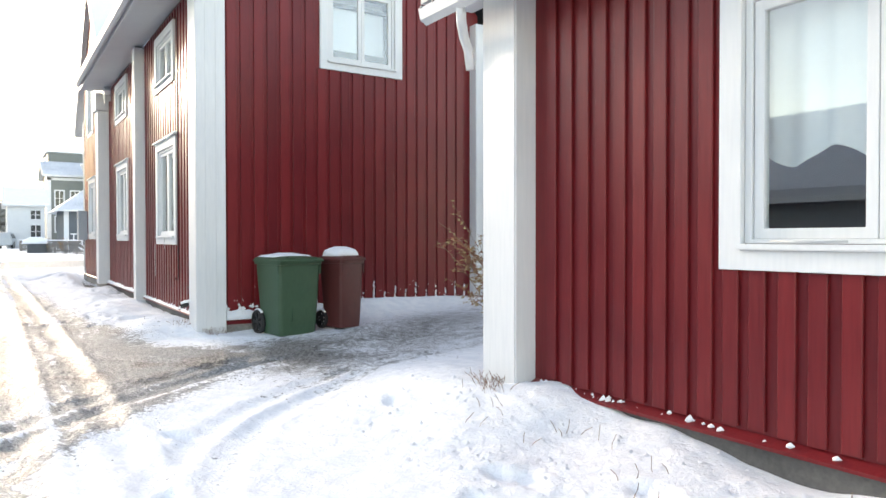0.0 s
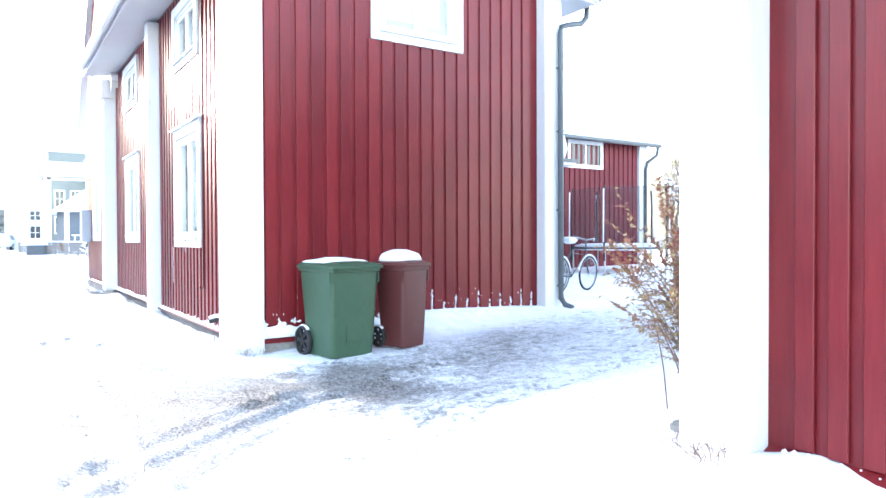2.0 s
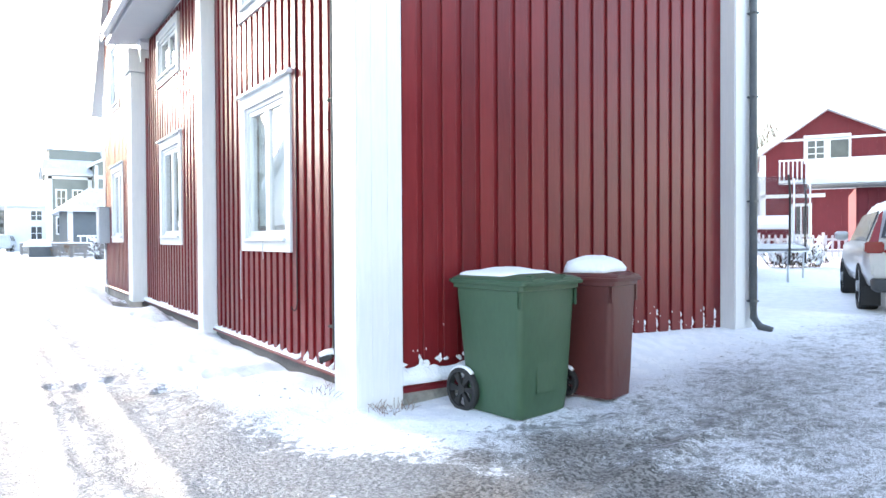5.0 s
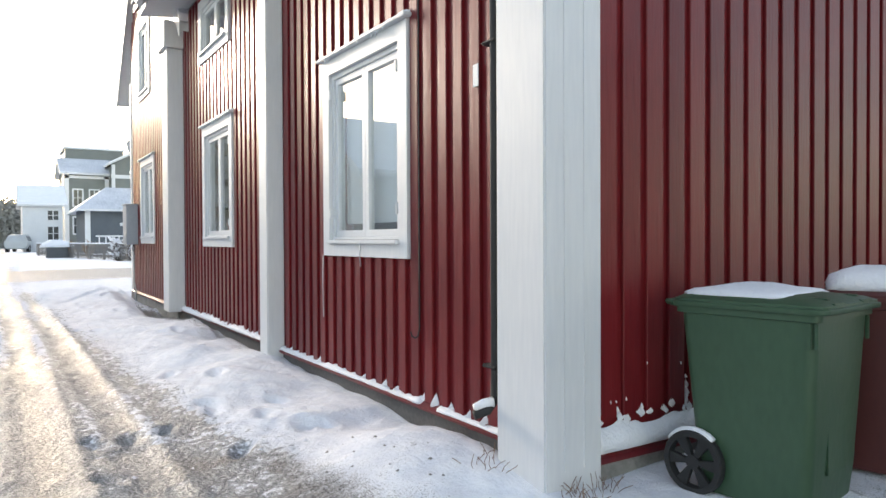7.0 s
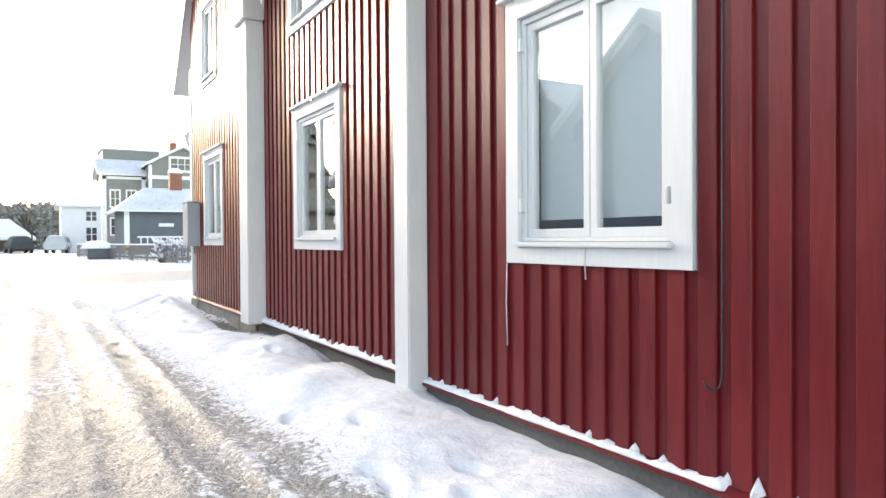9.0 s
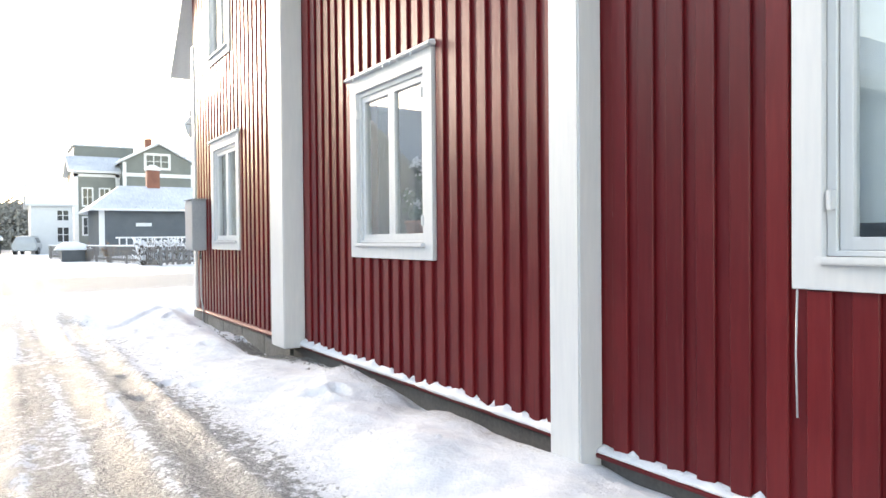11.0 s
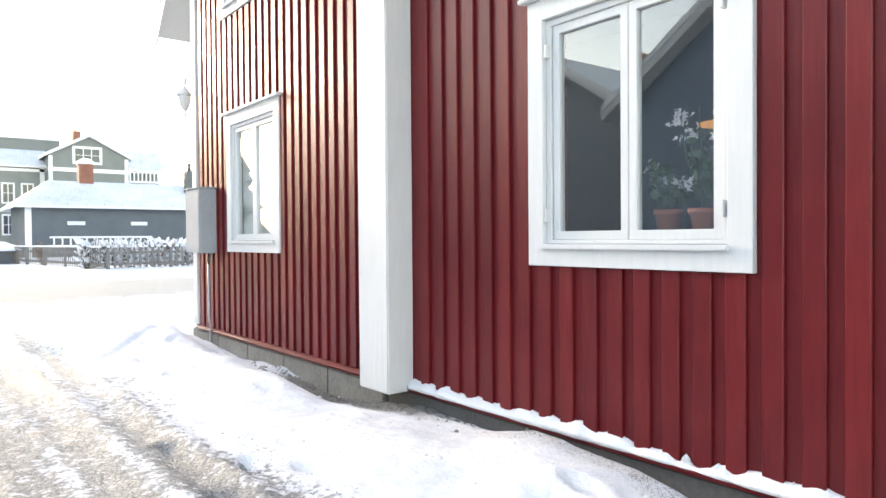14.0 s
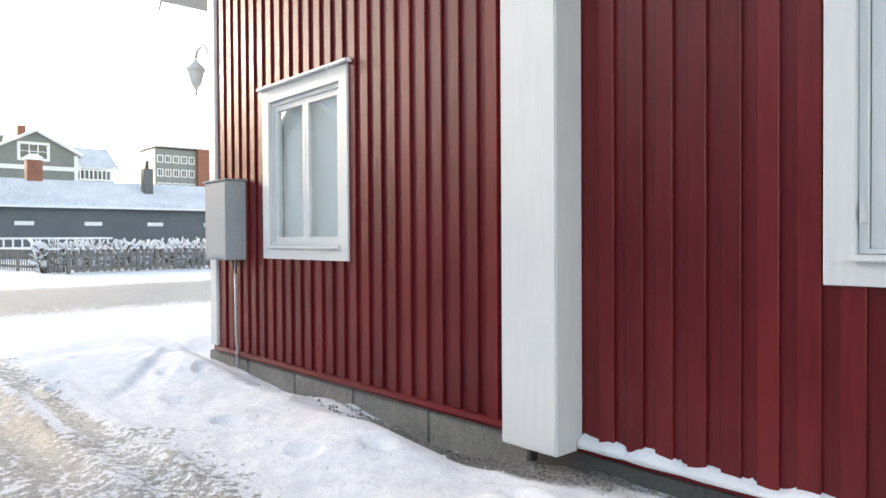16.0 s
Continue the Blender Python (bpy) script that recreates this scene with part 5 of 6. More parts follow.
# the roof falls lower on its far side
child("gable_wall", prism_mesh("gable_wall", [(0, 0), (YW, 0), (YW, YF), (YM, YR), (0, YE)], "y", 0, 0.2, RED_FAR), yard_house)
wall_box(yard_house, [(0, 0.2, 0.21, 9, 0, YE), (YW - 0.2, YW, 0.21, 9, 0, YF), (0.21, YW - 0.21, 8.8, 9, 0, YF)], RED_FAR)
far_boards(yard_house, 0.4, YW - 0.1, 0, 0.1, lambda x: (YE + (YR - YE) * x / YM if x < YM else YR + (YF - YR) * (x - YM) / (YW - YM)) - 0.1, 0.4)
YP = [(-0.75, YE - 0.58), (YM, YR), (YW + 0.75, YF - 0.37)]
child("roof", prism_mesh("roof", YP + [(x, z + 0.22) for x, z in reversed(YP)], "y", -0.75, 9.7, WHITE), yard_house, "white roof edge")
child("roof_snow", prism_mesh("roof_snow", [(x, z + 0.23) for x, z in YP] + [(x, z + 0.48) for x, z in reversed(YP)], "y", -0.78, 9.73, SNOW), yard_house, "snow lying on the roof")
box_part("corner_board", [(-0.02, 0.35, -0.06, 0.1, 0, YE)], WHITE, yard_house, bevel=0)
box_part("belt_course", [(0.6, 10.0, -0.06, 0, 7.55, 7.7), (0, 4.0, -0.06, 0, 3.7, 3.95)], WHITE, yard_house, bevel=0)
box_part("window_panel", [(2.7, 5.5, -0.06, 0, 6.0, 7.9)], WHITE, yard_house, bevel=0)
plain_window(yard_house, 2.85, 4.0, 6.1, 7.6, -0.07, (1, 2), 0.1)
plain_window(yard_house, 4.2, 5.45, 6.1, 7.6, -0.07, (0, 0), 0.1)
plain_window(yard_house, 1.9, 3.2, 1.0, 3.3, -0.02, (1, 0), 0.2)
balcony = child("balcony", boxes_mesh("balcony", [(1.2, 7.5, -2.2, -0.1, 4.6, 4.75), (1.2, 7.5, -2.2, -2.1, 6.0, 6.1)], WHITE), yard_house, "white balcony")
for k in range(24):
    box_part("baluster", [(1.22 + k * 0.26, 1.30 + k * 0.26, -2.19, -2.11, 4.75, 6.0)], WHITE, balcony, bevel=0)
chim = box_part("chimney", [(8.6, 9.2, 3.2, 4.0, 7.2, 9.9)], DARK_METAL, yard_house, bevel=0.02)

carport = thing("garage", "low red garage with a thick snowy roof", "garage", pose(21.3, 16.9, 0.5, 0, 0, -61.5))
wall_box(carport, [(1.2, 12.0, 0.6, 6.0, 0, 2.55)], RED_FAR)
far_boards(carport, 1.2, 12, 0.6, 0, lambda x: 2.5, 0.25)
child("roof", prism_mesh("roof", [(-0.0, 2.50), (0.0, 2.64), (4.2, 3.45), (6.4, 3.0), (6.4, 2.86), (4.2, 3.31)], "x", -0.1, 12.3, WHITE), carport, "white eaves board")
child("gutter", tube_mesh("gutter", [(-0.15, -0.06, 2.56), (12.3, -0.06, 2.56)], 0.06, DARK_METAL, 8), carport)
child("roof_snow", prism_mesh("roof_snow", [(-0.05, 2.65), (-0.08, 2.82), (0.3, 3.0), (4.2, 3.78), (6.4, 3.3), (6.4, 3.02), (4.2, 3.47)], "x", -0.15, 12.35, SNOW), carport, "thick snow lying on the roof")

yellow_house = thing("yellow_house", "pale yellow wooden house with white trim far behind", "house", pose(54.5, 43.2, 0.5, 0, 0, -54))
gable_wall(yellow_house, -5.0, 3.2, 0, 0, 7.0, 10.2, YELLOW)
wall_box(yellow_house, [(-5.0, 3.2, 0.21, 8, 0, 6.9)], YELLOW)
gable_roof_y(yellow_house, -5.0, 3.2, 0, 8, 7.0, 10.2, 0.7, 0.25, 0.25)
plain_window(yellow_house, 0.2, 1.8, 1.6, 3.9, -0.02, (1, 1))
plain_window(yellow_house, 0.2, 1.8, 4.6, 6.6, -0.02, (1, 1))
box_part("corner_board", [(2.8, 3.25, -0.06, 0.1, 0, 7.0)], WHITE, yellow_house, bevel=0)
red_shed = thing("garden_shed", "low red shed behind the white picket fence", "shed", pose(33.0, 25.6, 0.5, 0, 0, -58))
wall_box(red_shed, [(-1.4, 0.9, 0, 2, 0, 1.5)], RED_FAR)
gable_roof_x(red_shed, -1.4, 0.9, 0, 2, 1.5, 1.9, 0.2, 0.08, 0.15, fill=RED_FAR)


def picket_fence(name, label, a, b, high, mat, gap=0.14, wide=0.09, snow=True, rails=(0.25, 0.75), group=""):
    """A fence from a to b (x, y): each picket a part of its own."""
    a, b = Vector((*a, 0)), Vector((*b, 0))
    n = int((b - a).length / (gap + wide))
    turn = math.degrees(math.atan2(b.y - a.y, b.x - a.x))
    t = thing(name, label, "fence", pose(a.x, a.y, gz(a.x, a.y) - 0.02, 0, 0, turn))
    run = (b - a).length
    rise = gz(b.x, b.y) - gz(a.x, a.y)
    me = boxes_mesh("picket", [(0, wide, -0.02, 0.0, 0.06, high)], mat)
    cap = loft("cap", [rounded(wide + 0.03, 0.06, 0.015, high - 0.01, wide / 2, -0.01, 2), rounded(wide + 0.04, 0.07, 0.02, high + 0.03, wide / 2, -0.01, 2), rounded(wide * 0.5, 0.03, 0.01, high + 0.06, wide / 2, -0.01, 2)], SNOW)
    for k in range(n):
        p = child("picket", me, t, at=pose(k * run / n, 0, rise * k / n))
        if snow:
            child("snow_cap", cap, p)
    for z in rails:
        child("rail", boxes_mesh("rail", [(0, run, 0.004, 0.05, high * z - 0.05, high * z + 0.05)], mat), t)
    for k in range(int(run / 2.4) + 1):
        child("post", boxes_mesh("post", [(k * 2.4, k * 2.4 + 0.1, 0.051, 0.15, 0, high + 0.05)], mat), t)
    return t


picket_fence("picket_fence", "weathered grey picket fence capped with snow", (5.2, 43.6), (12.5, 44.2), 0.86, WEATHERED)
picket_fence("picket_fence", "weathered picket fence running back from the corner", (1.9, 62.0), (5.05, 43.7), 0.86, WEATHERED)
picket_fence("picket_fence", "white picket fence behind the yard", (26.0, 24.5), (29.5, 19.0), 0.95, WHITE, snow=False)


# ---- far end of the street ----
gb = 0.55
low_house = thing("grey_outbuilding", "long low slate-grey wooden building with a snowy hipped roof", "outbuilding")
wall_box(low_house, [(5.4, 34.0, 68.0, 76.0, 0.2, 4.1)], GREY_DARK)
gable_roof_x(low_house, 5.4, 34.0, 68.0, 76.0, 4.15, 5.85, 0.7, 0.12, 0.05, WHITE, hip=2.6, cover=THIN_SNOW)
for k in range(22):
    box_part("roof_rib", [(7.8 + k * 1.15, 7.86 + k * 1.15, 67.5, 67.6, 4.05, 4.16)], DARK_METAL, low_house, bevel=0)
box_part("eaves_board", [(4.75, 34.6, 67.26, 67.32, 3.86, 4.0)], WHITE, low_house, bevel=0)
box_part("corner_board", [(5.38, 5.75, 67.94, 68.1, 0.3, 4.0)], WHITE, low_house, bevel=0)
for x in (8.42, 12.5, 16.6, 20.7):
    box_part("vent", [(x - 0.55, x + 0.55, 67.93, 68.0, 2.72, 2.98)], WHITE, low_house, "white wall vent", bevel=0.01)
ch = box_part("chimney", [(9.3, 10.25, 71.6, 72.5, 5.2, 7.3)], BRICK, low_house, "brick chimney with a snow cap", bevel=0.02)
child("snow_cap", loft("snow_cap", [rounded(1.1, 1.0, 0.2, 7.31, 9.78, 72.05), rounded(1.15, 1.05, 0.3, 7.5, 9.78, 72.05), rounded(0.5, 0.5, 0.2, 7.75, 9.78, 72.05)], SNOW), ch)
ch = box_part("chimney", [(16.5, 17.15, 69.9, 70.6, 4.6, 7.0)], DARK_METAL, low_house, "dark metal-clad chimney", bevel=0.02)
child("cowl", tube_mesh("cowl", [(16.82, 70.25, 7.0), (16.82, 70.25, 7.6)], 0.12, DARK_METAL, 8), ch)

villa = thing("gabled_villa", "grey-green wooden villa with a gable, white trim and snowy roofs", "house")
gable_wall(villa, 10.0, 17.0, 90.0, 0.3, 9.9, 11.75, GREY_WALL)
wall_box(villa, [(10.0, 17.0, 90.21, 100, 0.3, 9.8)], GREY_WALL)
gable_roof_y(villa, 10.0, 17.0, 90.0, 100.0, 9.9, 11.8, 0.4, 0.15, 0.15)
box_part("belt_course", [(9.9, 17.1, 89.9, 90.0, 8.3, 8.7), (9.95, 10.3, 89.92, 90.0, 0.4, 9.8), (16.7, 17.05, 89.92, 90.0, 0.4, 9.8)], WHITE, villa, bevel=0)
plain_window(villa, 12.0, 14.65, 9.1, 10.85, 89.98, (2, 1), 0.25)
box_part("chimney", [(12.8, 13.5, 94, 95, 11.3, 12.9)], BRICK, villa)
wall_box(villa, [(17.01, 20.4, 91.0, 98.0, 0.3, 8.6)], GREY_WALL, "side_wing")
gable_roof_x(villa, 17.0, 20.4, 91.0, 98.0, 9.0, 11.0, 0.5, 0.12, 0.10, cover=THIN_SNOW, fill=GREY_WALL)
bal = box_part("balcony", [(17.1, 20.4, 89.9, 91.0, 7.5, 7.7), (17.1, 20.4, 89.9, 90.0, 8.5, 8.62)], WHITE, villa, "white balcony with turned posts", bevel=0)
for k in range(9):
    box_part("baluster", [(17.15 + k * 0.39, 17.27 + k * 0.39, 89.91, 89.99, 7.7, 8.5)], WHITE, bal, bevel=0)
for x in (17.1, 20.2):
    box_part("balcony_post", [(x, x + 0.2, 89.9, 90.1, 8.62, 9.0)], WHITE, bal, bevel=0)
wall_box(villa, [(5.6, 9.99, 92.0, 100.0, 0.3, 8.9)], GREY_WALL, "front_wing")
gable_roof_x(villa, 5.6, 10.0, 92.0, 100.0, 8.9, 10.6, 0.5, 0.12, 0.12, cover=THIN_SNOW, fill=GREY_WALL)
wall_box(villa, [(6.0, 12.0, 96.5, 104.0, 9.0, 12.0)], GREY_WALL, "upper_block")
box_part("upper_roof", [(5.8, 12.2, 96.3, 104.2, 12.01, 12.25)], SNOW, villa, bevel=0.05)
box_part("corner_board", [(5.55, 6.0, 91.9, 92.0, 0.4, 8.7), (9.5, 9.9, 91.9, 92.0, 0.4, 8.7), (5.6, 10.0, 91.9, 92.0, 8.3, 8.6)], WHITE, villa, bevel=0)
for z in (2.2, 5.2):
    for x in (6.3, 7.9):
        plain_window(villa, x, x + 1.1, z, z + 2.0, 91.98, (1, 1), 0.15)

white_house = thing("white_house", "white wooden house with a snowy roof", "house")
wall_box(white_house, [(1.5, 4.75, 82.0, 90.0, 0.2, 4.95)], WHITE)
gable_roof_x(white_house, 1.5, 4.75, 82.0, 90.0, 4.95, 6.7, 0.4, 0.12, 0.2, fill=WHITE)
plain_window(white_house, 3.4, 4.5, 1.5, 3.0, 81.98, (1, 1), 0.12)
plain_window(white_house, 3.4, 4.5, 3.4, 4.5, 81.98, (1, 1), 0.12)

flats = thing("apartment_block", "flat-roofed brown and pale apartment block far off", "apartment building")
wall_box(flats, [(52.0, 61.0, 170.0, 182.0, 0.3, 21.6)], GREY_WALL)
wall_box(flats, [(61.01, 72.0, 169.0, 182.0, 0.3, 22.0)], BRICK, "brick_wall")
box_part("flat_roof", [(51.7, 72.3, 168.7, 182.3, 22.01, 22.4)], SNOW, flats, bevel=0)
for r in range(5):
    for k in range(5):
        plain_window(flats, 52.4 + k * 1.72, 53.7 + k * 1.72, 2.6 + r * 3.0 + 4.0, 4.3 + r * 3.0 + 4.0, 169.98, (1, 0), 0.2)
mast = pipe_thing("antenna_mast", "thin antenna mast on the far roofs", [(64.0, 172.0, 22.3), (64.0, 172.0, 30.0)], 0.12, DARK_METAL, "mast", 6)


# ---- plants ----
def twig_tube(v, f, a, b, r0, r1, sides=4):
    d = (b - a)
    if d.length < 1e-5:
        return
    d.normalize()
    p = d.cross(Vector((0.3, 0.2, 0.9))).normalized()
    q = d.cross(p)
    k = len(v)
    for c, r in ((a, r0), (b, r1)):
        v += [tuple(c + r * (math.cos(2 * math.pi * i / sides) * p + math.sin(2 * math.pi * i / sides) * q)) for i in range(sides)]
    f += [(k + i, k + (i + 1) % sides, k + sides + (i + 1) % sides, k + sides + i) for i in range(sides)]


def bare_tree(label, x, y, high, spread=0.45, seed=0, snow=0.0, mat=BARK, levels=4):
    rnd = random.Random(seed)
    t = thing("tree", label, "tree", pose(x, y, gz(x, y) - 0.05), group="bare winter trees")
    tv, tf, bv, bf, sv, sf = [], [], [], [], [], []

    def grow(p, d, length, r, depth):
        steps = 4
        for i in range(steps):
            q = p + d * (length / steps)
            twig_tube(tv if depth == 0 else bv, tf if depth == 0 else bf, p, q, r * (1 - 0.12 * i), r * (1 - 0.12 * (i + 1)), 7 if depth == 0 else 4)
            if snow and depth and abs(d.z) < 0.85 and rnd.random() < snow:
                twig_tube(sv, sf, p + Vector((0, 0, r)), q + Vector((0, 0, r)), r * 0.9 + 0.01, r * 0.8 + 0.01, 4)
            if depth < levels and (i or depth):
                for _ in range(2 if depth < 3 else 3):
                    a = rnd.uniform(0, 2 * math.pi)
                    side = Vector((math.cos(a), math.sin(a), rnd.uniform(0.1, 0.9))).normalized()
                    nd = (d * (1 - spread) + side * spread * 1.3).normalized()
                    grow(q, nd, length * rnd.uniform(0.42, 0.62), r * 0.5, depth + 1)
            p = q
            d = (d + Vector((rnd.uniform(-0.12, 0.12), rnd.uniform(-0.12, 0.12), 0.06))).normalized()
            if len(bf) > 14000:
                return

    grow(Vector((0, 0, 0)), Vector((0, 0, 1)), high * 0.6, high * 0.018, 0)
    child("trunk", mesh_from("trunk", tv, tf, mat, True), t)
    child("crown", mesh_from("crown", bv, bf, mat, True), t, "bare branching crown")
    if sv:
        tagged(child("branch_snow", mesh_from("branch_snow", sv, sf, SNOW, True), t), kind="stuff")
    return t


bare_tree("tall bare birch far behind the yard", 40.5, 34.2, 9.5, seed=1)
bare_tree("bare garden tree with frost behind the trampoline", 30.0, 25.5, 6.5, seed=2, snow=0.3)
bare_tree("tall bare tree behind the red gabled house", 62.0, 40.5, 15.5, seed=3)
bare_tree("bare tree behind the yellow house", 66.0, 53.0, 13.5, seed=4)
bare_tree("bare tree at the far street end", -1.0, 96.0, 6.0, seed=6)

LEAF_RED = material("withered_rust_leaf", (0.20, 0.075, 0.045), (0.36, 0.15, 0.08), 14, 0.7, 0.2)
LEAF_TAN = material("withered_yellow_leaf", (0.26, 0.19, 0.09), (0.42, 0.32, 0.16), 14, 0.7, 0.2)
STEM = material("brown_stem", (0.16, 0.09, 0.06), (0.27, 0.17, 0.12), 10, 0.8, 0.2)


def dry_bush(label, x, y, high, seed, stems=46, toward=(0.0, 0.0)):
    """A withered spirea: arching stems with drooping leaves and rusty tips."""
    rnd = random.Random(seed)
    t = thing("bush", label, "bush", pose(x, y, gz(x, y) - 0.03))
    v, f = [], []
    leaves = {"rust": ([], []), "yellow": ([], [])}

    def leaf(kind, p, d, length):
        lv, lf = leaves[kind]
        side = d.cross(Vector((rnd.uniform(-1, 1), rnd.uniform(-1, 1), rnd.uniform(-1, 1)))).normalized() * length * 0.2
        k, drop = len(lv), Vector((0, 0, -length * 0.2))
        lv += [tuple(p), tuple(p + d * length * 0.45 + side), tuple(p + d * length + drop), tuple(p + d * length * 0.45 - side)]
        lf += [(k, k + 1, k + 2), (k, k + 2, k + 3)]

    for s in range(stems):
        a, lean = rnd.uniform(0, 2 * math.pi), rnd.uniform(0.04, 0.28)
        d = Vector((math.cos(a) * lean + toward[0], math.sin(a) * lean + toward[1], 1)).normalized()
        p = Vector((rnd.gauss(0, 0.06), rnd.gauss(0, 0.06), 0))
        length = high * rnd.uniform(0.55, 1.08) * (1 - 1.6 * max(0.0, lean - 0.08))
        r, n = rnd.uniform(0.003, 0.006), 9
        tip = rnd.random() < 0.4
        for i in range(n):
            q = p + d * (length / n)
            twig_tube(v, f, p, q, r * (1 - i / n * 0.7), r * (1 - (i + 1) / n * 0.7), 4)
            if i >= 3:
                for _ in range(3 if i < 6 else 6):
                    b = rnd.uniform(0, 2 * math.pi)
                    ld = (d * 0.5 + Vector((math.cos(b), math.sin(b), rnd.uniform(-0.5, 0.4)))).normalized()
                    start = p.lerp(q, rnd.random())
                    if rnd.random() < 0.35:
                        end = start + ld * rnd.uniform(0.05, 0.14)
                        twig_tube(v, f, start, end, 0.0025, 0.0015, 3)
                        for _ in range(4):
                            leaf("yellow" if rnd.random() < 0.75 else "rust", start.lerp(end, rnd.random()), (ld + Vector((rnd.uniform(-0.7, 0.7), rnd.uniform(-0.7, 0.7), rnd.uniform(-0.9, 0.3)))).normalized(), rnd.uniform(0.02, 0.045))
                    else:
                        leaf("yellow" if rnd.random() < 0.6 else "rust", start, ld, rnd.uniform(0.02, 0.046))
            if tip and i >= n - 2:
                for _ in range(26):
                    b = rnd.uniform(0, 2 * math.pi)
                    ld = (d + 0.8 * Vector((math.cos(b), math.sin(b), rnd.uniform(-0.3, 0.5)))).normalized()
                    leaf("rust", p.lerp(q, rnd.random()), ld, rnd.uniform(0.018, 0.05))
            p = q
            d = (d + Vector((d.x * 0.09, d.y * 0.09, -0.07)) + Vector((rnd.uniform(-0.09, 0.09), rnd.uniform(-0.09, 0.09), 0))).normalized()
    child("stemwork", mesh_from("stemwork", v, f, STEM, True), t)
    child("withered_foliage", mesh_from("withered_foliage", *leaves["yellow"], LEAF_TAN), t, "drooping yellow-brown leaves")
    child("seed_foliage", mesh_from("seed_foliage", *leaves["rust"], LEAF_RED), t, "rusty brown seed heads")
    return t


dry_bush("withered spirea bush with rusty seed heads beside the house corner", 3.92, 4.82, 1.50, 3, 80, (-0.02, 0.06))
box_part("paving_slab", [(3.58, 3.85, 4.58, 4.80, 0.2, 0.39)], CONCRETE, tagged(thing("stone_slab", "grey stone slab beside the corner post", "stone slab"), ""), bevel=0.02)


def dry_grass(label, spots, seed, high=0.25):
    rnd = random.Random(seed)
    v, f = [], []
    for x, y, n in spots:
        for _ in range(n):
            px, py = x + rnd.gauss(0, 0.07), y + rnd.gauss(0, 0.07)
            p = Vector((px, py, gz(px, py) - 0.02))
            d = Vector((rnd.uniform(-0.8, 0.8), rnd.uniform(-0.8, 0.8), 1)).normalized()
            for i in range(3):
                q = p + d * high * rnd.uniform(0.15, 0.4)
                twig_tube(v, f, p, q, 0.0028, 0.002, 3)
                p, d = q, (d + Vector((rnd.uniform(-0.5, 0.5), rnd.uniform(-0.5, 0.5), -0.15))).normalized()
    return tagged(new("dry_stalks", mesh_from("dry_stalks", v, f, STEM)), label, "grass", kind="stuff")


rnd = random.Random(12)
dry_grass("withered stalks poking through the snow", [(3.28, 4.36, 30), (3.22, 4.22, 14), (3.40, 4.66, 10), (2.72, 10.27, 26), (2.88, 10.28, 14), (2.36, 10.75, 16)] + [(rnd.uniform(2.8, 3.45), rnd.uniform(1.2, 4.4), 2) for _ in range(12)], 4, 0.14)


def crumbs(name, label, count, area, mat, size, seed, kind="stuff"):
    """Loose lumps lying on the ground."""
    rnd = random.Random(seed)
    v, f = [], []
    for _ in range(count):
        x, y = area(rnd)
        r = size * rnd.uniform(0.4, 1.3)
        z, k = gz(x, y), len(v)
        v += [(x + r * rnd.uniform(0.7, 1.2) * c, y + r * rnd.uniform(0.7, 1.2) * s, z + r * rnd.uniform(-0.1, 0.25)) for c, s in ((1, 0), (0, 1), (-1, 0), (0, -1))]
        v += [(x + rnd.uniform(-0.3, 0.3) * r, y + rnd.uniform(-0.3, 0.3) * r, z + r * rnd.uniform(0.5, 1.0))]
        f += [(k, k + 1, k + 4), (k + 1, k + 2, k + 4), (k + 2, k + 3, k + 4), (k + 3, k, k + 4)]
    return tagged(new(name, mesh_from(name, v, f, mat, True)), label, name.replace("_", " "), kind=kind)


crumbs("snow_lumps", "small lumps of loose snow on the banks", 150, lambda r: (r.uniform(0.6, 2.5), r.uniform(11.0, 26.0)), SNOW, 0.022, 1)
crumbs("snow_lumps", "small lumps of loose snow in front of the near house", 260, lambda r: (r.uniform(2.2, 3.5), r.uniform(0.5, 5.4)), SNOW, 0.022, 2)
crumbs("gravel", "dark gravel stones on the drive", 1500, lambda r: (lambda x: (x, alley_y(x) + r.gauss(0, 0.75)))(r.uniform(2.0, 11.0)), CONCRETE, 0.010, 3)
crumbs("gravel", "gravel and clods in the wheel tracks", 700, lambda r: (min(1.1, r.gauss(0.2, 0.7)), r.uniform(5.0, 20.0)), CONCRETE, 0.008, 4)
crumbs("clods", "dark frozen clods at the foot of the snow bank", 30, lambda r: (r.gauss(1.8, 0.18), r.gauss(10.8, 0.35)), CONCRETE, 0.013, 5)
crumbs("gravel", "bare gravel along the plinth", 700, lambda r: (r.uniform(2.2, 2.58), r.gauss(20.9, 0.9)), CONCRETE, 0.018, 6)


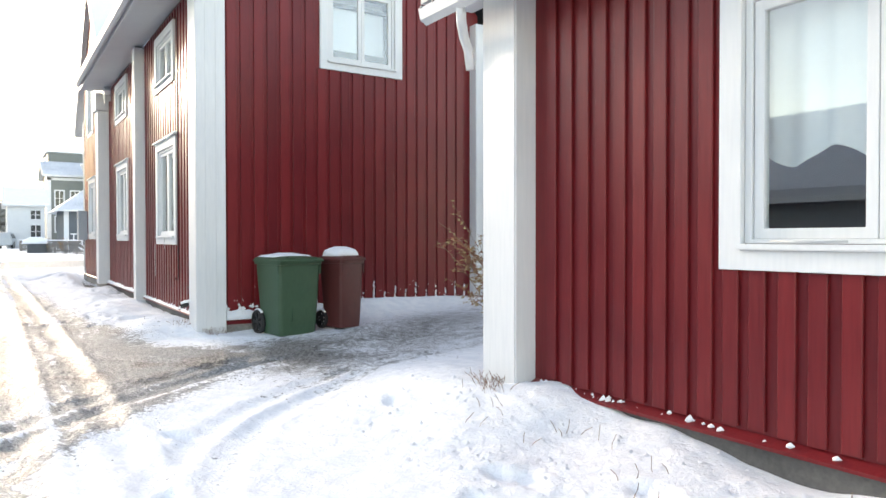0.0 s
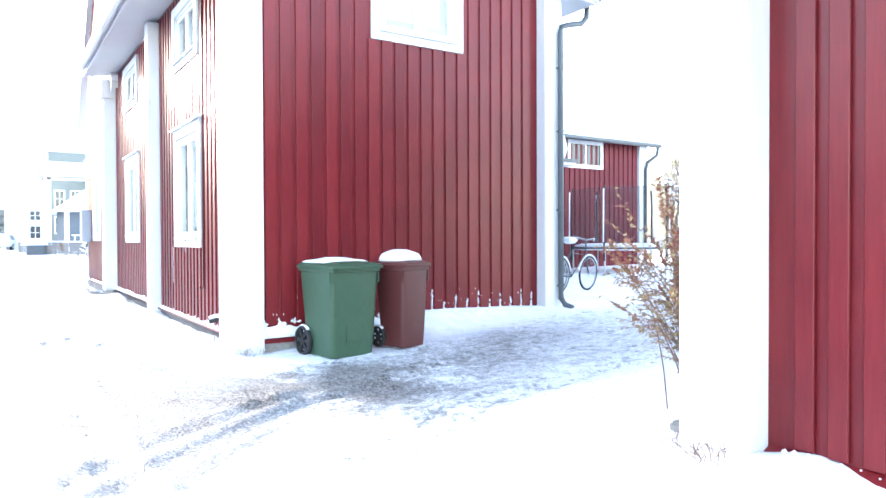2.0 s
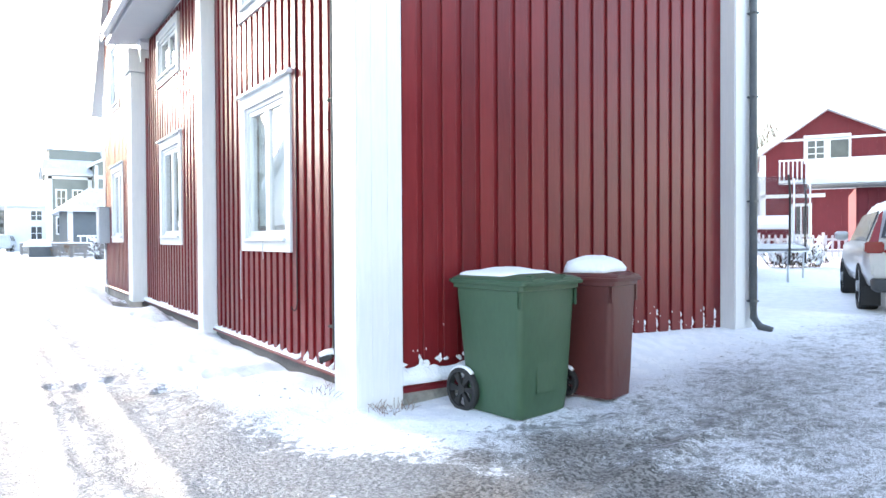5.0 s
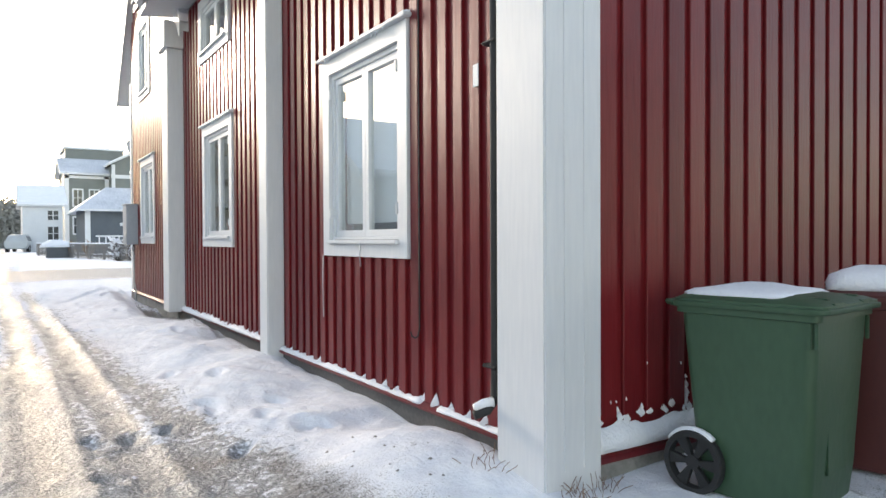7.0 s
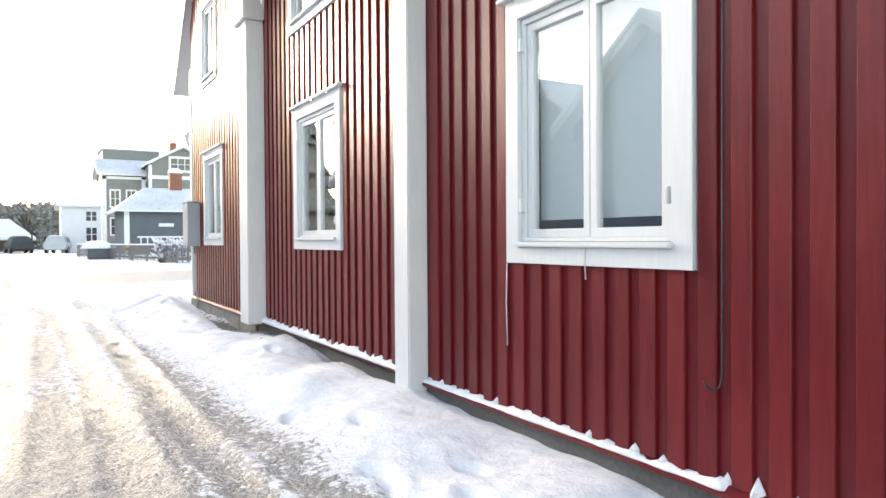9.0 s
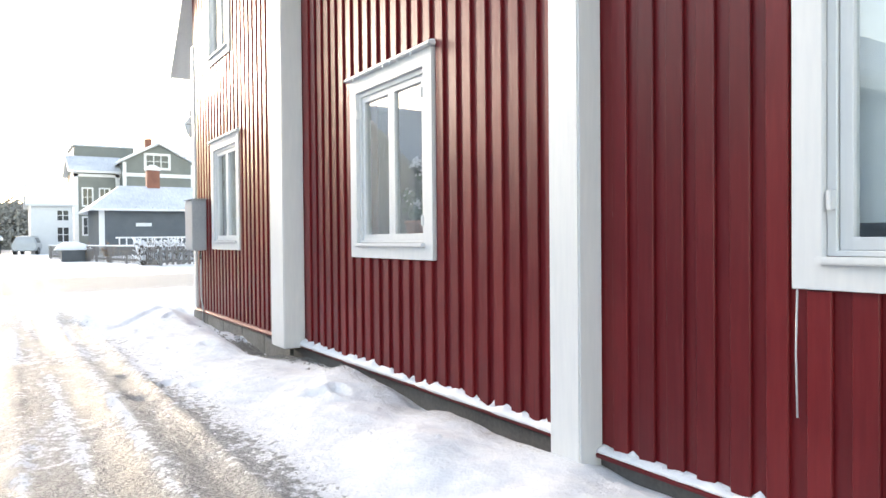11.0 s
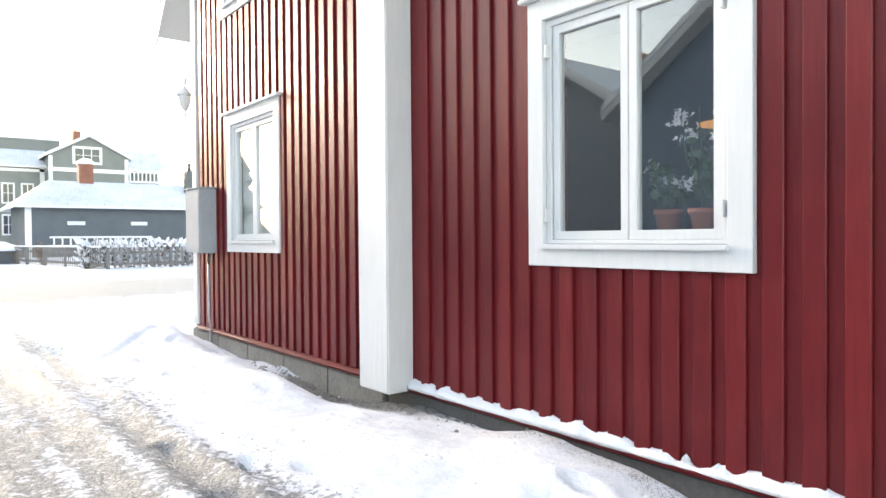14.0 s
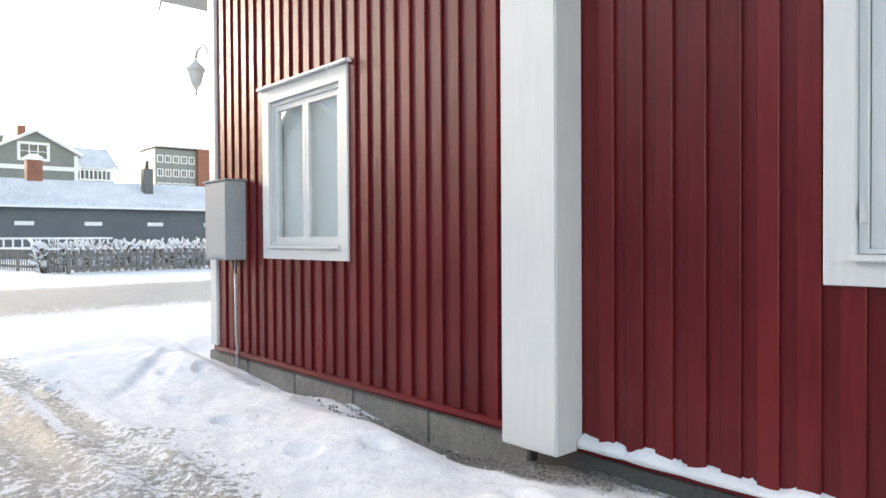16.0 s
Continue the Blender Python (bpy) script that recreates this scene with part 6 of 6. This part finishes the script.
def hedge(label, x0, x1, y, z0, z1, seed, count, depth=0.6):
    rnd = random.Random(seed)
    t = thing("hedge", label, "hedge")
    v, f, sv, sf = [], [], [], []
    for _ in range(count):
        x, yy = rnd.uniform(x0, x1), y + rnd.uniform(-depth / 2, depth / 2)
        a = Vector((x, yy, z0 + rnd.random() * (z1 - z0) * 0.7))
        b = a + Vector((rnd.uniform(-0.35, 0.35), rnd.uniform(-0.2, 0.2), rnd.uniform(0.1, 0.45)))
        twig_tube(v, f, a, b, 0.018, 0.008, 3)
        if rnd.random() < 0.75:
            twig_tube(sv, sf, a.lerp(b, 0.4) + Vector((0, 0, 0.02)), b + Vector((0, 0, 0.03)), rnd.uniform(0.02, 0.05), rnd.uniform(0.02, 0.045), 4)
    child("twigwork", mesh_from("twigwork", v, f, BARK), t)
    child("hoar_snow", mesh_from("hoar_snow", sv, sf, SNOW, True), t, "snow caught in the twigs")
    return t


hedge("bare hedge laden with snow behind the picket fence", 4.6, 15.0, 45.2, 0.5, 1.75, 1, 2600)
hedge("snowy shrub beside the yard", 19.6, 21.6, 17.0, 0.55, 1.35, 2, 380, 1.0)
for k, (x, y) in enumerate(((4.9, 45.5), (4.0, 50.5), (3.4, 54.0))):
    sh = dry_bush("yellowed shrub by the picket fence", x, y, 1.15, 20 + k, 34)
ladder = thing("ladder", "pale ladder hung along the hedge", "ladder", pose(4.5, 52.0, 1.35))
for z in (0.0, 0.42):
    box_part("stile", [(0, 4.6, 0, 0.06, z, z + 0.09)], WHITE, ladder, bevel=0)
for k in range(13):
    box_part("rung", [(0.15 + k * 0.35, 0.22 + k * 0.35, 0.01, 0.05, 0.09, 0.42)], WHITE, ladder, bevel=0)
grit = thing("grit_box", "small dark grit box under a snow heap", "grit box", pose(2.2, 54.0, 0.55))
box_part("box", [(-0.1, 1.3, 0, 0.9, 0, 0.62)], DARK_METAL, grit)
child("snow_heap", loft("snow_heap", [rounded(1.9, 1.2, 0.3, 0.62, 0.5, 0.45), rounded(1.6, 1.0, 0.4, 0.85, 0.5, 0.45), rounded(0.6, 0.4, 0.2, 1.08, 0.4, 0.45)], SNOW), grit)
parked_car("parked_car", "dark parked car at the far street end", pose(-1.6, 84.0, 0.5, 0, 0, 10), CAR_TRIM, False)
parked_car("parked_car", "pale parked car at the far street end", pose(0.9, 80.0, 0.5, 0, 0, -12), ZINC, False)
hut = thing("far_hut", "low hut with a snowy pyramid roof at the far street end", "hut")
wall_box(hut, [(-6.5, -1.2, 100, 105, 0.3, 2.2)], BARK)
gable_roof_x(hut, -6.5, -1.2, 100, 105, 2.2, 3.9, 0.6, 0.1, 0.2, WHITE, hip=2.6)

# Woods' base colour is lightened to stand in for distant haze.
FIR = material("haze_paled_wood", (0.28, 0.28, 0.26), (0.44, 0.435, 0.41), 0.6, 0.95, 0.4)


def woods(name, label, spots, seed):
    """Far woods: many ragged crowns in one mesh."""
    rnd = random.Random(seed)
    v, f = [], []
    for x, y, h in spots:
        n = 7
        for tier in range(5):
            z0, z1 = h * (0.05 + 0.18 * tier), h * (0.38 + 0.155 * tier)
            r = h * 0.25 * (1 - tier / 5.6) * rnd.uniform(0.8, 1.2)
            k = len(v)
            v += [(x + r * rnd.uniform(0.7, 1.25) * math.cos(2 * math.pi * i / n), y + r * rnd.uniform(0.7, 1.25) * math.sin(2 * math.pi * i / n), z0 + rnd.uniform(-0.04, 0.04) * h) for i in range(n)] + [(x + rnd.uniform(-0.2, 0.2), y, min(z1, h))]
            f += [(k + i, k + (i + 1) % n, k + n) for i in range(n)]
    return tagged(new(name, mesh_from(name, v, f, FIR)), label, "woods", kind="stuff")


def hazed_wood(label, spots, seed):
    """Far leafy wood, coloured pale for haze: each crown is a cloud of small sprays round a stem."""
    rnd = random.Random(seed)
    v, f = [], []
    for x, y, h in spots:
        twig_tube(v, f, Vector((x, y, 0)), Vector((x, y, h * 0.8)), h * 0.02, h * 0.008, 4)
        for _ in range(150):
            a, q, z = rnd.uniform(0, 2 * math.pi), rnd.random() ** 0.5, rnd.uniform(0.02, 1.0)
            r = q * h * 0.30 * math.sin(math.pi * min(0.97, 0.12 + 0.85 * z)) ** 0.6
            p = Vector((x + r * math.cos(a), y + r * math.sin(a), h * z))
            k, big = len(v), h * rnd.uniform(0.03, 0.07)
            v += [tuple(p + big * Vector((rnd.uniform(-1, 1), rnd.uniform(-1, 1), rnd.uniform(-0.9, 0.9)))) for _ in range(3)]
            f += [(k, k + 1, k + 2)]
    return tagged(new("woods", mesh_from("woods", v, f, FIR)), label, "woods", kind="stuff")


rnd = random.Random(30)
hazed_wood("dark line of woods beyond the street's end", [(rnd.uniform(-9.0, 14.0), rnd.uniform(128, 150), rnd.uniform(6.8, 8.2)) for _ in range(260)], 1)
# Unseen spruces, added to keep direct sun off the street and lower walls.
woods("woods", "unseen tall spruces added to screen the low sun", [(rnd.uniform(-32.0, -13.0), rnd.uniform(118, 146), rnd.uniform(26.0, 30.0)) for _ in range(600)], 2)
woods("woods", "dark woods all round the village", [(rnd.uniform(-320, -150), rnd.uniform(-60, 160), rnd.uniform(3.5, 5)) for _ in range(400)], 3)

# ---- houses across the street, seen in the panes; the white one is added to cover reflected sky ----
ACROSS = material("slate_blue_boards", (0.20, 0.27, 0.35), (0.28, 0.35, 0.43), 3, 0.7, 0.2, (2, 2, 0.2))
for x, y, w, eave, ridge, label, mat in ((-15.5, 19.85, 6.6, 4.95, 7.3, "slate-blue gabled house across the street", ACROSS), (-18.5, 28.3, 7.0, 5.3, 7.5, "grey house with a snowy roof across the street", PALE_GREY),
                                         (-17.0, 40.0, 10.0, 5.0, 8.2, "unseen white house added to fill pane reflections", WHITE)):
    h = thing("house_across", label, "house", pose(x + 6.5, y, 0.1, 0, 0, 90))
    # local: x along the street front, facing the street on -y
    gable_wall(h, 0, w, 0, 0, eave, ridge, mat)
    wall_box(h, [(0, w, 0.21, 9, 0, eave - 0.1)], mat)
    gable_roof_y(h, 0, w, 0, 9, eave, ridge, 0.5, 0.22, 0.18)
    if w < 8:
        box_part("belt_course", [(0.0, w, -0.05, 0.0, 3.3, 3.45)], mat, h, bevel=0)
    if mat is PALE_GREY:
        box_part("chimney", [(w * 0.40, w * 0.40 + 0.7, 4.0, 4.7, ridge - 1.6, ridge + 1.0)], BRICK, h)

garage_across = thing("garage_across", "low grey garage with a snowy roof across the street", "garage", pose(-9.5, 3.0, 0.0, 0, 0, 90))
wall_box(garage_across, [(0, 12, 0, 6, 0, 2.7)], PALE_GREY)
gable_roof_x(garage_across, 0, 12, 0, 6, 2.7, 4.8, 0.5, 0.12, 0.2, cover=THIN_SNOW, fill=PALE_GREY)

# ---- behind the panes ----
TERRA = material("terracotta", (0.30, 0.10, 0.06), (0.42, 0.16, 0.10), 8, 0.8, 0.3)
PETAL = material("pale_pink_petal", (0.80, 0.74, 0.78), (0.90, 0.86, 0.88), 10, 0.7, 0.1)
LEAF = material("dark_green_leaf", (0.025, 0.055, 0.02), (0.06, 0.11, 0.04), 10, 0.6, 0.2)
inner_sill = box_part("inner_sill", [(2.68, 2.86, 16.93, 18.22, 1.62, 1.655)], WHITE, red_house, bevel=0.005)


def geranium(x, y, z, high, seed, heads):
    rnd = random.Random(seed)
    t = thing("potted_geranium", "potted geranium with pale flowers on the window ledge", "potted plant", pose(x, y, z), group="geraniums")
    child("pot", lathe("pot", [(0.055, 0.0), (0.075, 0.12), (0.085, 0.12), (0.085, 0.15), (0.07, 0.15)], TERRA, 18), t)
    v, f, lv, lf, pv, pf = [], [], [], [], [], []
    for k in range(heads + 5):
        a = rnd.uniform(0, 2 * math.pi)
        top = Vector((0.06 * math.cos(a), rnd.uniform(-0.16, 0.16), high * rnd.uniform(0.55, 1.0)))
        base = Vector((0, 0, 0.14))
        mid = base.lerp(top, 0.5) + Vector((rnd.uniform(-0.03, 0.03), rnd.uniform(-0.03, 0.03), 0.02))
        twig_tube(v, f, base, mid, 0.005, 0.004)
        twig_tube(v, f, mid, top, 0.004, 0.003)
        for _ in range(9):
            p = base.lerp(top, rnd.uniform(0.2, 0.8)) + Vector((rnd.gauss(0, 0.025), rnd.gauss(0, 0.045), 0))
            r, n, q = rnd.uniform(0.015, 0.035), 6, len(lv)
            nx = Vector((rnd.uniform(-1, 1), rnd.uniform(-1, 1), rnd.uniform(-0.2, 1))).normalized()
            e1 = nx.cross(Vector((0, 1, 0.3))).normalized()
            e2 = nx.cross(e1)
            lv += [tuple(p + r * (math.cos(2 * math.pi * i / n) * e1 + math.sin(2 * math.pi * i / n) * e2)) for i in range(n)]
            lf += [tuple(q + i for i in range(n))]
        if k < heads:
            for _ in range(26):
                p = top + Vector((rnd.gauss(0, 0.02), rnd.gauss(0, 0.03), rnd.gauss(0, 0.022)))
                q, r = len(pv), 0.019
                pv += [tuple(p + r * Vector((rnd.uniform(-1, 1), rnd.uniform(-1, 1), rnd.uniform(-1, 1)))) for _ in range(4)]
                pf += [(q, q + 1, q + 2), (q, q + 2, q + 3), (q + 1, q + 3, q + 2)]
    child("stemwork", mesh_from("stemwork", v, f, LEAF), t)
    child("foliage", mesh_from("foliage", lv, lf, LEAF), t, "dark green leaves")
    child("bloom", mesh_from("bloom", pv, pf, PETAL), t, "pale pink flower heads")
    return t


geranium(2.745, 17.15, 1.656, 0.74, 4, 5)
geranium(2.745, 17.38, 1.656, 0.50, 6, 4)
WARM = bpy.data.materials.new("warm_lamp_shade")
WARM.use_nodes = True
WARM.node_tree.nodes["Principled BSDF"].inputs["Base Color"].default_value = (0.8, 0.45, 0.15, 1)
WARM.node_tree.nodes["Principled BSDF"].inputs["Emission Color"].default_value = (1.0, 0.5, 0.15, 1)
WARM.node_tree.nodes["Principled BSDF"].inputs["Emission Strength"].default_value = 0.10
pend = thing("pendant_lamp", "lit warm pendant lamp inside the room", "lamp", pose(3.9, 17.65, 2.46))
child("shade", lathe("shade", [(0.22, 0.0), (0.225, 0.008), (0.15, 0.025), (0.05, 0.035), (0.02, 0.05)], WARM, 28), pend)
child("cord", tube_mesh("cord", [(0, 0, 0.13), (0, 0, 1.1)], 0.006, BLACK, 6), pend)
curtain_v, curtain_f = [], []
for k in range(41):
    y = 0.9 + 1.5 * k / 40
    x = 3.80 + 0.02 * math.sin(k * 1.3)
    curtain_v += [(x, y, 1.5 + 0.45 + 0.05 * math.sin(k * 0.5)), (x, y, 2.95)]
curtain_f = [(2 * k, 2 * k + 2, 2 * k + 3, 2 * k + 1) for k in range(40)]
tagged(new("curtain", mesh_from("curtain", curtain_v, curtain_f, BLIND, True)), "pale sheer curtain behind the pane", "curtain")
